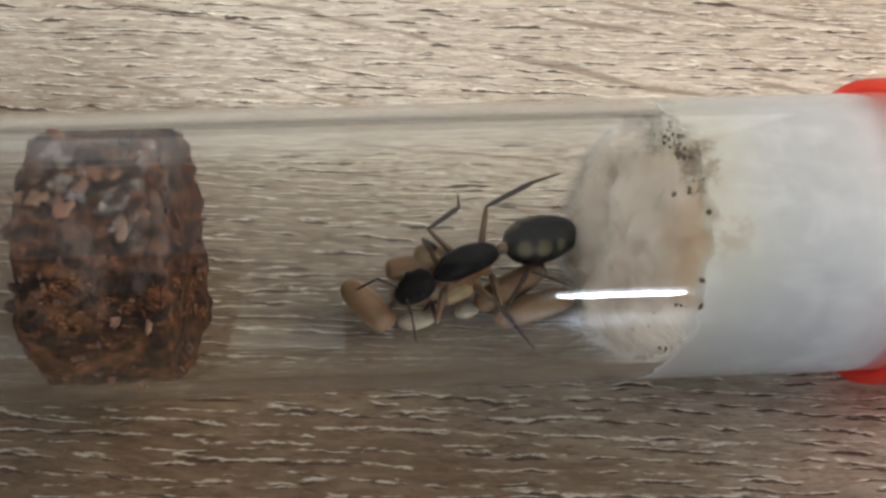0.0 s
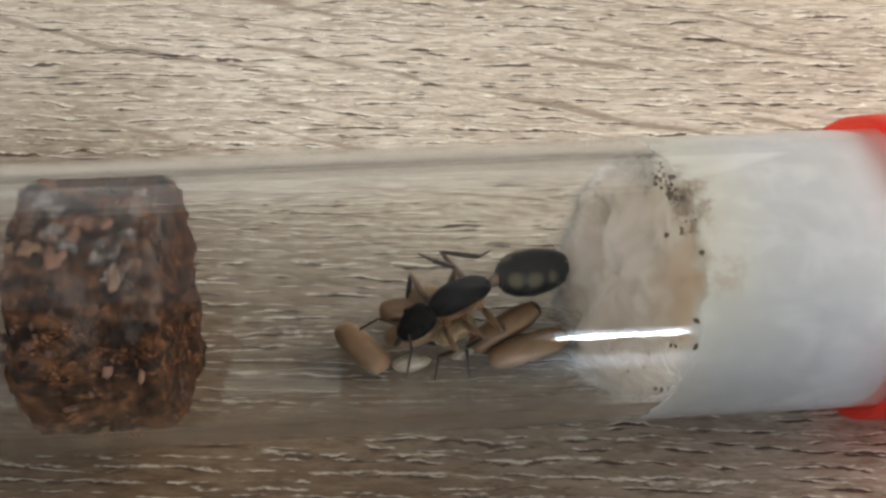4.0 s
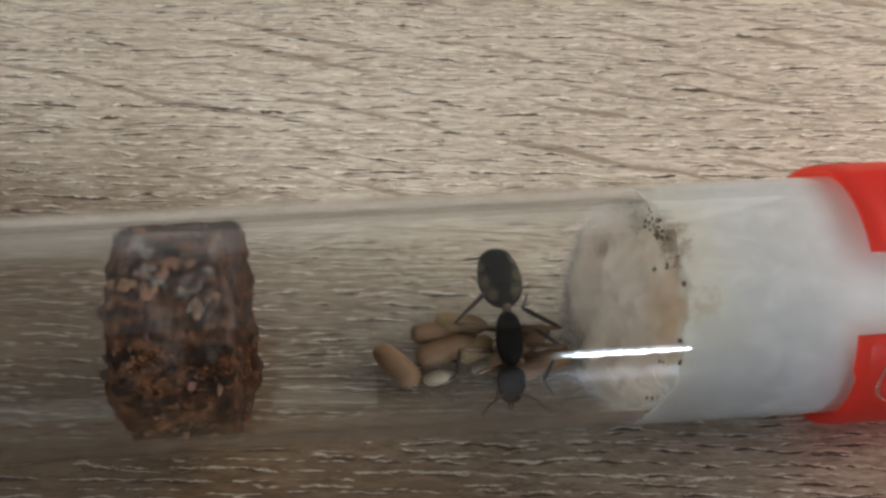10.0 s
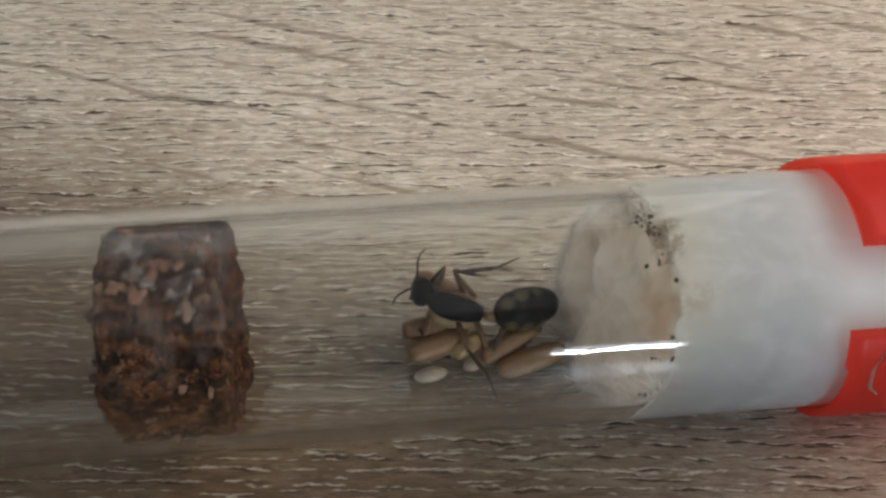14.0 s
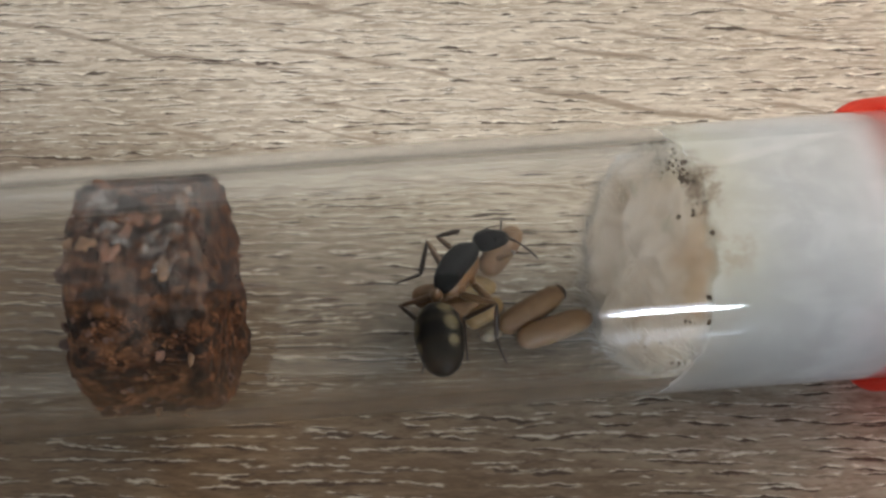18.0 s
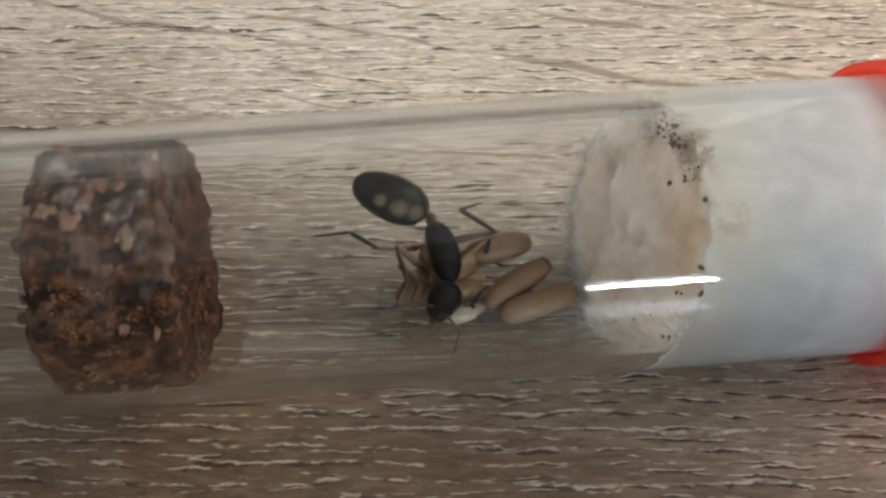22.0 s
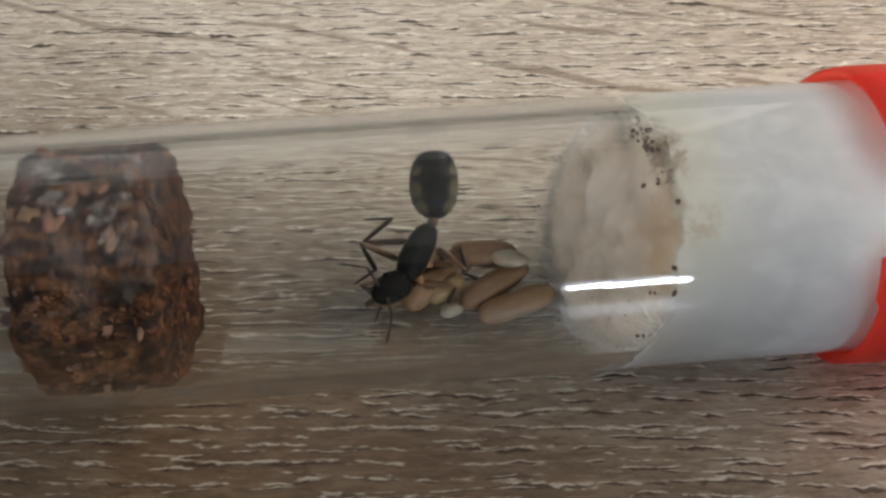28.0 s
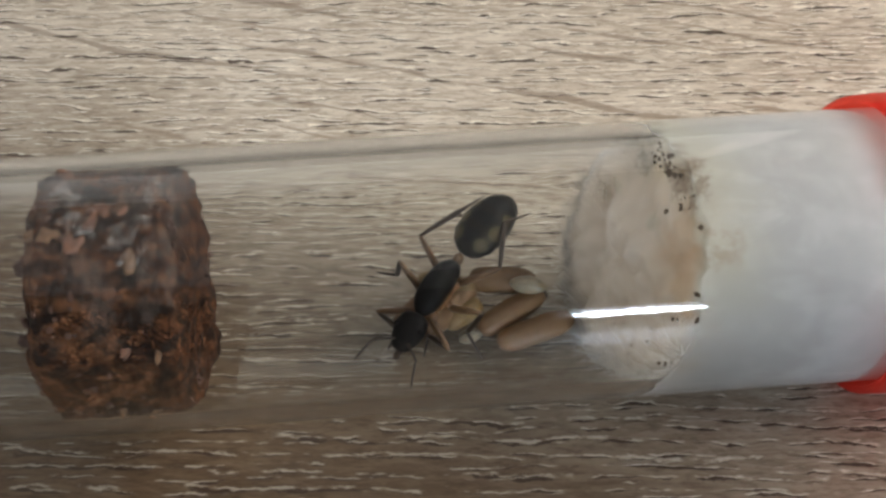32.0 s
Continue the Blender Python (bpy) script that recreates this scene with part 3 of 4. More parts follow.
def added_desk_lamp():
    """The added panel lamp on a foot, out of view, turned towards the tube."""
    lamp = thing("added_desk_lamp", "unseen flat panel lamp added to brighten the right side", "lamp")
    y = (DESK_Y0 + DESK_Y1) / 2
    part("foot", box(DESK_X - 0.02, DESK_X + 0.08, y - 0.06, y + 0.06, 0.0, 0.012, 0.003), METAL, lamp, "", False, None, 1.0)
    part("stem", box(DESK_X + 0.03, DESK_X + 0.045, y - 0.01, y + 0.01, 0.012, 0.18, 0.002), METAL, lamp, "", False, None, 1.0)
    part("head", box(DESK_X + 0.004, DESK_X + 0.029, DESK_Y0 - 0.01, DESK_Y1 + 0.01, DESK_Z0 - 0.01, DESK_Z1 + 0.01, 0.003), WHITE_PAINT, lamp, "", False, None, 1.0)


added_desk_lamp()


def added_ceiling_panel():
    """The metal tray round the luminous panel added under the ceiling."""
    tray = thing("added_ceiling_panel", "unseen large luminous panel standing in for a bright ceiling", "lamp")
    x0, x1, y0, y1 = PANEL_X0, PANEL_X1, PANEL_Y0, PANEL_Y1
    for a, b, c, d in ((x0 - 0.04, x0, y0, y1), (x1, x1 + 0.04, y0, y1), (x0 - 0.04, x1 + 0.04, y0 - 0.04, y0), (x0 - 0.04, x1 + 0.04, y1, y1 + 0.04)):
        part("tray_edge", box(a, b, c, d, 1.68, 1.75, 0.003), METAL, tray, "", False, None, 1.0)


added_ceiling_panel()


def table():
    t = thing("table", "beige wood-grain laminate table with embossed pores", "table")
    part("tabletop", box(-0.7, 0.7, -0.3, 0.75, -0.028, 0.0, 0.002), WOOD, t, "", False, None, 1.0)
    for x in (-0.64, 0.64):
        for y in (-0.24, 0.69):
            part("leg", box(x - 0.025, x + 0.025, y - 0.025, y + 0.025, -0.75, -0.028, 0.003), METAL, t, "", False, None, 1.0)


table()


def strip_lamp():
    """The bright bar mirrored in the tube's side."""
    lamp = thing("wall_lamp", "short white bar lamp glowing on the wall", "lamp")
    part("housing", box(0.31, 0.68, -1.999, -1.96, 0.31, 0.53, 0.004), METAL, lamp, "", False, None, 1.0)
    glow = bmesh.new()
    rim = ((0.34, 0.42), (0.38, 0.475), (0.58, 0.475), (0.625, 0.42), (0.58, 0.365), (0.38, 0.365))
    back, front = [[glow.verts.new((x, y, z)) for x, z in rim] for y in (-1.96, -1.94)]
    glow.faces.new(front)
    for k in range(6):
        glow.faces.new((back[k], back[(k + 1) % 6], front[(k + 1) % 6], front[k]))
    bmesh.ops.recalc_face_normals(glow, faces=glow.faces)
    part("diffuser", glow, LAMP_GLOW, lamp, "glowing bluish white diffuser", False, None, 1.0)


strip_lamp()


# ---- test tube, stopper, cotton ----
def around(x, r, phi):
    """A point on a cylinder about the tube's axis; phi is measured from straight up towards +y."""
    return Vector((x, r * math.sin(phi), AXIS + r * math.cos(phi)))


def shell(rings, seg=128):
    """A closed ring-shaped solid about the tube's axis from a loop of (x, radius) pairs; near doubles keep the sides straight."""
    bm = bmesh.new()
    loops = [[bm.verts.new(around(x, r, 2 * math.pi * k / seg)) for k in range(seg)] for x, r in rings]
    for a, b in zip(loops, loops[1:] + loops[:1]):
        for k in range(seg):
            bm.faces.new((a[k], a[(k + 1) % seg], b[(k + 1) % seg], b[k]))
    bmesh.ops.recalc_face_normals(bm, faces=bm.faces)
    return bm


def test_tube():
    tube = thing("test_tube", "clear glass test tube lying on the table", "test tube")
    wall = shell([(-69, R_IN), (-69, R_OUT), (-68.9, R_OUT), (-68.8, R_OUT), (57.8, R_OUT), (57.9, R_OUT), (58, R_OUT), (58, R_IN), (57.9, R_IN), (57.8, R_IN), (-68.8, R_IN), (-68.9, R_IN)])
    dome = shell([(58.1, R_IN), (58.1, R_OUT), (62, R_OUT * 0.86), (65, R_OUT * 0.5), (66, 0.4), (65.1, 0.35), (64.1, R_IN * 0.5), (61.4, R_IN * 0.86)])
    rim = shell([(-69.1, R_IN), (-69.1, R_OUT), (-69.6, R_OUT + 0.25), (-70.2, R_OUT), (-70.3, R_IN + 0.3), (-70, R_IN)])
    for name, bm, label in (("glass_wall", wall, ""), ("glass_dome", dome, "rounded closed glass end"), ("glass_rim", rim, "rolled glass rim")):
        ob = part(name, bm, GLASS, tube, label)
        ob.visible_shadow = False


test_tube()


def cotton_front(y, z):
    """Where the cotton's slanting front lies."""
    side = (-math.sin(radians(25)) * y + math.cos(radians(25)) * (z - AXIS)) / R_IN
    inward = 1 - min(1, (y * y + (z - AXIS) ** 2) / R_IN ** 2)
    return 13.1 + 2.5 * side - 0.35 * inward


def cotton():
    """Wet cotton that fills the tube behind its front and clings to the glass."""
    bm = bmesh.new()
    seg, r_out = 96, R_IN + 0.18
    loops = []
    for k in range(1, 25):
        r = r_out * k / 24
        ring = []
        for s in range(seg):
            q = around(0, r, 2 * math.pi * s / seg)
            wob = 0.9 * noise.noise(Vector((q.y * 0.35, q.z * 0.35, 3))) + 0.4 * noise.noise(Vector((q.y * 1.1, q.z * 1.1, 9))) + 0.2 * noise.noise(Vector((q.y * 3, q.z * 3, 5)))
            ring.append(bm.verts.new((cotton_front(q.y, q.z) + wob, q.y, q.z)))
        loops.append(ring)
    for step in (0.06, 0.15, 0.5):
        loops.append([bm.verts.new((v.co.x + step, v.co.y, v.co.z)) for v in loops[23]])
    for x in (17, 18, 20, 26, 32, 35.8, 35.9, 36):
        loops.append([bm.verts.new(around(x, r_out, 2 * math.pi * s / seg)) for s in range(seg)])
    hub = bm.verts.new((cotton_front(0, AXIS) + 0.3, 0, AXIS))
    for s in range(seg):
        bm.faces.new((hub, loops[0][(s + 1) % seg], loops[0][s]))
    for a, b in zip(loops, loops[1:]):
        for s in range(seg):
            bm.faces.new((a[s], a[(s + 1) % seg], b[(s + 1) % seg], b[s]))
    bm.faces.new(loops[-1])
    bmesh.ops.recalc_face_normals(bm, faces=bm.faces)
    plug = thing("cotton_plug", "wet white cotton plug with a brown stained front", "cotton")
    part("cotton_body", bm, COTTON, plug)
    # loose fibres on the front
    fibres, rng = bmesh.new(), random.Random(4)
    for k in range(3600):
        phi, r = rng.uniform(0, 2 * math.pi), R_IN * math.sqrt(rng.uniform(0.45, 0.99) if k % 3 == 0 else rng.uniform(0.82, 0.995))
        q = around(0, r, phi)
        if -1.4 < phi - 2 * math.pi < 0.35 or phi < 0.35:
            continue
        p = Vector((cotton_front(q.y, q.z) + 0.3, q.y, q.z))
        way = Vector((rng.uniform(-1.0, 0.2), rng.uniform(-1, 1), rng.uniform(-1, 1))).normalized()
        bend = Vector((rng.uniform(-1, 1), rng.uniform(-1, 1), rng.uniform(-1, 1))) * 0.5
        length, last = rng.uniform(0.5, 1.1 + 0.9 * rng.random()), None
        for i in range(5):
            c = p + way * length * i / 4 + bend * (i / 4) ** 2
            off = math.hypot(c.y, c.z - AXIS)
            if off > R_IN - 0.05:
                c.y, c.z = c.y * (R_IN - 0.05) / off, AXIS + (c.z - AXIS) * (R_IN - 0.05) / off
            ring = [fibres.verts.new(c + Vector((0.0, 0.013 * math.cos(a), 0.013 * math.sin(a))) + Vector((0.012 * math.sin(a), 0, 0))) for a in (0, 2.1, 4.2)]
            if last:
                for j in range(3):
                    fibres.faces.new((last[j], last[(j + 1) % 3], ring[(j + 1) % 3], ring[j]))
            last = ring
    tagged(part("cotton_fibres", fibres, FIBRE, plug), "fine loose cotton fibres", "", "", "stuff")


cotton()


def dirt():
    """Dark crumbs stuck to the glass along the cotton's rim."""
    rng = random.Random(11)
    lumps = []
    for k in range(5):
        bm = bmesh.new()
        bmesh.ops.create_icosphere(bm, subdivisions=2, radius=1)
        for v in bm.verts:
            v.co *= 1 + 0.8 * noise.noise(v.co * 1.7 + Vector((k * 7, 0, 0)))
        lumps.append(mesh_of("dirt_speck", bm, DIRT))
    marks = [(15.5, -25, 0.26), (15.2, -63, 0.24), (15.2, -66.5, 0.2), (13.85, -62, 0.17), (14.1, -62.5, 0.15), (14.7, 10, 0.2), (13.8, -17.5, 0.17), (13.75, -86, 0.17),
             (13.4, -85, 0.13), (15.9, -38, 0.15), (15.8, -42, 0.12), (15.6, -47, 0.16), (15.1, -52, 0.18), (14.75, 3, 0.17), (14.9, -12, 0.1)]
    for k in range(60):
        t = rng.random()
        phi = 48 - 66 * t
        marks.append((12.6 + 3.2 * math.cos(radians(phi + 25)) + rng.gauss(-0.6, 0.4), phi, 0.04 + 0.14 * rng.random() ** 3))
    for k in range(40):
        u = rng.random()
        marks.append((14.05 + 0.7 * u + rng.gauss(0, 0.16), 12 - 17 * u + rng.gauss(0, 1.6), 0.05 + 0.13 * rng.random() ** 2))
    for k in range(10):
        marks.append((rng.uniform(10.5, 14.5), rng.uniform(-100, -30), rng.uniform(0.04, 0.09)))
    for x, phi, size in marks:
        ob = new("dirt_speck", lumps[rng.randrange(5)])
        p = around(x, R_IN - 0.02, radians(phi)) * MM
        ob.matrix_basis = Matrix.Translation(p) @ pose(0, 0, 0, -phi, 0, rng.uniform(0, 360)) @ Matrix.Diagonal((0.72 * size * rng.uniform(0.7, 1.5), 0.65 * size, size * 0.4, 1))
        tagged(ob, "dark dirt speck stuck inside the glass", "dirt", "dirt specks round the cotton")


dirt()


def substrate_plug():
    """Pressed peat and bark stopper: a crumbly body, crumbs pressed into it, a few large bark flakes and mould."""
    plug = thing("substrate_plug", "rough brown bark and peat stopper in the tube", "stopper")
    seg, rings, bm = 160, 64, bmesh.new()
    x0, x1 = -19.7, -11.85

    def profile(u):
        """Radius along the plug: rounded shoulders."""
        return R_IN - 0.06 - 1.3 * max(0, 1 - u / 0.16) ** 2 - 0.2 * max(0, 1 - (1 - u) / 0.06) ** 2

    def crumbs(p):
        return 0.22 * abs(noise.noise(p * 0.55)) + 0.2 * abs(noise.noise(p * 1.1 + Vector((5, 0, 0)))) + 0.12 * noise.noise(p * 2.4) + 0.06 * noise.noise(p * 5.0)

    loops = []
    for k in range(rings + 1):
        u = k / rings
        ring = []
        for s in range(seg):
            phi = 2 * math.pi * s / seg
            q = around(x0 + (x1 - x0) * u, profile(u), phi)
            ends = (0.6 * noise.noise(q * 0.3) + 0.25 * noise.noise(q * 1.1)) * (2 * abs(u - 0.5)) ** 4
            # a piece has broken off the outer end near the floor
            bite = 0.9 * max(0, 1 - u / 0.14) * max(0, 1 - abs(math.degrees(phi) - 255) / 22) ** 0.5
            ring.append(bm.verts.new(around(q.x + ends + bite, profile(u) - max(0.0, crumbs(q)) - 0.35 * bite, phi)))
        loops.append(ring)
    for end in (0, -1):
        inner = loops[end]
        for f in (0.9, 0.75, 0.6, 0.45, 0.3, 0.15):
            ring = [bm.verts.new((v.co.x + 0.5 * noise.noise(v.co * 0.9 + Vector((f * 9, 0, 0))), v.co.y * f, AXIS + (v.co.z - AXIS) * f)) for v in loops[end]]
            for s in range(seg):
                bm.faces.new((inner[s], inner[(s + 1) % seg], ring[(s + 1) % seg], ring[s]))
            inner = ring
        bm.faces.new(inner)
    for a, b in zip(loops, loops[1:]):
        for s in range(seg):
            bm.faces.new((a[s], a[(s + 1) % seg], b[(s + 1) % seg], b[s]))
    bmesh.ops.recalc_face_normals(bm, faces=bm.faces)
    part("peat_body", bm, PEAT, plug)
    rng, shapes = random.Random(8), []
    for k in range(9):
        c = bmesh.new()
        bmesh.ops.create_icosphere(c, subdivisions=2, radius=1)
        for v in c.verts:
            v.co *= 1 + 0.55 * noise.noise(v.co * 1.3 + Vector((k * 5, 2, 0))) + 0.25 * noise.noise(v.co * 3.1 + Vector((k * 5, 8, 0)))
            v.co = Vector((v.co.x, v.co.y * (0.55 + 0.05 * k), v.co.z * 0.42))
        shapes.append(mesh_of("crumb", c, CHIPS))
    for k in range(280):
        size = 0.16 + 0.3 * rng.random() ** 2
        if k % 5 == 0:
            m = Matrix.Translation(around(x1 - 0.28, R_IN * math.sqrt(rng.uniform(0.3, 0.9)), radians(rng.uniform(-140, 140))) * MM) @ pose(0, 0, 0, rng.uniform(0, 360), 90 + rng.uniform(-30, 30), rng.uniform(0, 360))
        else:
            phi = rng.uniform(-135, 75)
            x = rng.uniform(x0 + 0.3, x1 - 0.3)
            m = Matrix.Translation(around(x, profile((x - x0) / (x1 - x0)) - 0.16 - 0.22 * size, radians(phi)) * MM) @ pose(0, 0, 0, -phi + rng.uniform(-10, 10), rng.uniform(-10, 10), 0) @ pose(0, 0, 0, 0, 0, rng.uniform(0, 360))
        ob = new("crumb", shapes[rng.randrange(9)])
        ob.parent = plug
        ob.matrix_basis = m @ Matrix.Diagonal((size, size, size, 1))
    # large flakes of bark and wood pressed against the glass: place along the tube, angle, length, width, turn
    for x, phi, long, wide, turn, mat, label in (
            (-15.0, -2, 0.85, 0.6, 20, FLAKE_PINK, "smooth salmon bark flake"), (-16.4, -12, 0.7, 0.45, 70, FLAKE_PINK, "smooth salmon bark flake"), (-17.9, -10, 0.75, 0.5, 8, FLAKE_TAN, "tan wood flake"),
            (-13.6, -20, 0.8, 0.3, 80, FLAKE_TAN, "tan wood flake"), (-12.9, 14, 0.5, 0.24, 60, FLAKE_TAN, "tan wood flake"), (-15.2, -95, 0.4, 0.14, 80, FLAKE_TAN, "tan wood flake"),
            (-13.4, -98, 0.5, 0.15, 30, FLAKE_TAN, "tan wood flake"), (-12.6, -62, 0.62, 0.16, 88, FLAKE_TAN, "tan wood flake"),
            (-17.6, 22, 0.5, 0.3, 130, FLAKE_PINK, "smooth salmon bark flake"), (-14.0, -60, 0.45, 0.24, 40, FLAKE_PINK, "smooth salmon bark flake")):
        c = bmesh.new()
        bmesh.ops.create_icosphere(c, subdivisions=3, radius=1)
        for v in c.verts:
            v.co *= 1 + 0.6 * noise.noise(v.co * 1.4 + Vector((x, phi, 0)))
            v.co = Vector((v.co.x * long * 1.3, v.co.y * wide * 1.3, v.co.z * 0.12 - 0.1 * v.co.y ** 2))
        part("bark_flake", c, mat, plug, label, at=Matrix.Translation(around(x, profile((x - x0) / (x1 - x0)) - 0.16, radians(phi)) * MM) @ pose(0, 0, 0, -phi, 0, turn))
    # white fuzzy mould
    for x, phi, size in ((-17.0, 3, 0.62), (-16.4, -5, 0.5), (-17.6, 10, 0.4), (-13.8, -8, 0.7), (-13.4, -18, 0.55), (-12.6, 8, 0.4)):
        c = bmesh.new()
        bmesh.ops.create_icosphere(c, subdivisions=3, radius=1)
        for v in c.verts:
            v.co *= 1 + 0.7 * noise.noise(v.co * 1.8 + Vector((x, phi, 4))) + 0.4 * noise.noise(v.co * 4.5 + Vector((x, phi, 9)))
            v.co = Vector((v.co.x * size * 2.1, v.co.y * size * 1.35, v.co.z * 0.12))
        part("mould_tuft", c, MOULD, plug, "whitish grey mould tuft", at=Matrix.Translation(around(x, profile((x - x0) / (x1 - x0)) - 0.1, radians(phi)) * MM) @ pose(0, 0, 0, -phi, 0, 35 * x))


substrate_plug()


def red_cap():
    """A translucent red sleeve round the tube's end, cut open along its top."""
    cap = thing("red_cap", "translucent red plastic sleeve round the tube end", "cap")
    bm = bmesh.new()
    start, stop, n = -17.0, 308.0, 80
    rows = []
    for k in range(n + 1):
        phi = start + (stop - start) * k / n
        edge = 27.0 - 0.9 * min(1, max(0, (phi - 45) / 40)) - 0.3 * (phi > 290)
        row = []
        for x, r in ((edge, 8.25), (edge - 0.12, 8.45), (edge, 8.75), (edge + 1, 8.8), (40, 8.7), (62, 8.7), (62, 8.25), (40, 8.2)):
            row.append(bm.verts.new(around(x, r, radians(phi))))
        rows.append(row)
    for a, b in zip(rows, rows[1:]):
        for k in range(8):
            bm.faces.new((a[k], b[k], b[(k + 1) % 8], a[(k + 1) % 8]))
    bm.faces.new(rows[0][::-1])
    bm.faces.new(rows[-1])
    bmesh.ops.recalc_face_normals(bm, faces=bm.faces)
    part("sleeve", bm, RED, cap)
    # clear glossy film edge on the lower flap
    film = bmesh.new()
    for k in range(25):
        u = k / 24
        phi = radians(-54 - 30 * u)
        x = 27.2 + 1.6 * (1 - u) ** 3 + 0.9 * u ** 6
        pair = [film.verts.new(around(x + d, 8.86 + 0.05 * (d == 0), phi)) for d in (-0.18, 0.0, 0.18)]
        if k:
            for i in range(2):
                film.faces.new((last[i], last[i + 1], pair[i + 1], pair[i]))
        last = pair
    bmesh.ops.solidify(film, geom=film.faces[:], thickness=0.03)
    part("film_edge", film, GLASS, cap, "clear glossy plastic film edge")


red_cap()


# ---- brood ----
def cocoon(a, b, radius, mat, label, name="cocoon", tip=False):
    """An oblong cocoon between two ends."""
    a, b = Vector(a), Vector(b)
    length = (b - a).length
    shape = [(0.0, 0.1), (0.015, 0.42), (0.06, 0.72), (0.14, 0.9), (0.28, 0.99), (0.5, 1.0), (0.7, 0.96), (0.84, 0.84), (0.93, 0.63), (0.985, 0.36), (1.0, 0.1)]
    if name == "larva":
        shape = [(0.0, 0.12), (0.04, 0.42), (0.14, 0.75), (0.3, 0.96), (0.5, 1.0), (0.72, 0.86), (0.9, 0.55), (0.97, 0.3), (1.0, 0.1)]
    bm = spun([((u - 0.5) * length, r * radius) for u, r in shape], 20, 0.94, lambda x: -0.05 * radius * (x / length) ** 2)
    roughen(bm, 0.06, 1.6, a.x)
    turn = (b - a).to_track_quat("X", "Z").to_matrix().to_4x4()
    ob = part(name, bm, mat, None, label, at=Matrix.Translation((a + b) / 2 * MM) @ turn)
    tagged(ob, label, "cocoon" if name == "cocoon" else "larva", "ant brood pile")
    if tip:
        t = spun([(length * 0.43, radius * 0.58), (length * 0.445, radius * 0.66), (length * 0.48, radius * 0.48), (length * 0.506, radius * 0.16)], 16)
        part("dark_tip", t, DARK_SPOT, ob, "dark brown cocoon tip")
    return ob


MOVED = cocoon((-2.15, 0.0, 0.0), (2.15, 0.0, 0.0), 0.92, COCOON, "tan silk cocoon that the ant carries off")
SHIFTED = cocoon((-1.8, 0.0, 0.0), (1.8, 0.0, 0.0), 0.85, COCOON, "brownish silk ant cocoon in the pile")
cocoon((0.9, 2.9, 3.1), (4.6, 2.1, 2.9), 0.8, COCOON_PALE, "pale yellow silk ant cocoon in the pile")
TURNED = cocoon((-2.4, 0.0, 0.0), (2.4, 0.0, 0.0), 0.95, COCOON, "large tan silk ant cocoon in the pile")
cocoon((4.6, -0.7, 2.2), (9.0, 1.8, 2.6), 0.88, COCOON, "tan silk cocoon with a dark tip", tip=True)
cocoon((5.6, -1.7, 2.1), (10.6, -0.2, 2.3), 0.9, COCOON, "tan silk cocoon beside the cotton")
cocoon((2.5, -0.1, 2.2), (4.9, 1.3, 2.5), 0.75, COCOON_PALE, "pale yellow silk ant cocoon under the ant")
GRUB = cocoon((-1.2, 0.0, 0.0), (1.2, 0.0, 0.0), 0.58, LARVA, "pale ant larva that the ant carries over", "larva")
cocoon((3.3, -1.05, 1.8), (4.8, -0.55, 1.85), 0.5, LARVA, "small white ant larva beside the cocoons", "larva")
GRUB_ROWS = [
    (0, 0.95, -1.35, 1.72, 8),
    (21.2, 0.95, -1.35, 1.72, 8),
    (22, 3.05, -1.56, 2.50, 0),
    (22.4, 3.10, -1.46, 2.70, 12),
    (22.8, 3.97, -0.70, 2.90, 32),
    (23.2, 4.67, 0.72, 3.40, 40),
    (23.8, 7.09, 2.05, 3.60, 20),
    (24.5, 8.11, 1.64, 3.60, 6),
    (26.3, 8.11, 1.64, 3.60, 6),
    (28.4, 7.85, 1.44, 3.90, -14),
    (32, 7.85, 1.44, 3.90, -14),
]
SHIFTED_ROWS = [(0, 0.9, 2.15, 2.45, 2), (18.2, 0.9, 2.15, 2.45, 2), (19.5, 0.9, 1.7, 2.4, 25), (20.6, 0.75, 1.0, 2.3, 48), (32, 0.75, 1.0, 2.3, 48)]
TURNED_ROWS = [(0, 1.7, 0.8, 2.2, 17), (18, 1.7, 0.8, 2.2, 17), (20.4, 2.5, 0.9, 2.4, 40), (22.5, 2.8, 1.0, 2.45, 43), (32, 2.8, 1.0, 2.45, 43)]
MOVED_ROWS = [
    (0, -2.03, -0.29, 2.20, 0, 130),
    (12.2, -2.03, -0.29, 2.20, 0, 130),
    (12.6, -0.01, -0.35, 2.50, 0, 172),
    (13, 0.98, 3.35, 3.02, 0, 158),
    (13.5, 1.77, 4.49, 4.02, 0, 138),
    (14, 2.04, 4.53, 4.06, 0, 140),
    (15, 1.90, 4.49, 4.02, 0, 122),
    (15.5, 1.99, 4.46, 3.99, 0, 116),
    (17.5, 5.32, 4.26, 3.78, 0, 66),
    (18, 5.13, 4.44, 3.96, 0, 55),
    (18.6, 5.50, 3.96, 3.49, 0, 55),
    (19.2, 5.56, 3.91, 3.45, 0, 52),
    (19.8, 5.76, 3.08, 2.90, 0, 44),
    (20.2, 5.86, 3.39, 3.05, 0, 34),
    (20.6, 5.80, 3.58, 3.19, 0, 24),
    (21, 5.95, 2.98, 2.90, 0, 12),
    (26.3, 5.95, 2.98, 2.90, 0, 12),
    (28.4, 6.36, 2.66, 2.90, 0, -6),
    (32, 6.36, 2.66, 2.90, 0, -6),
]


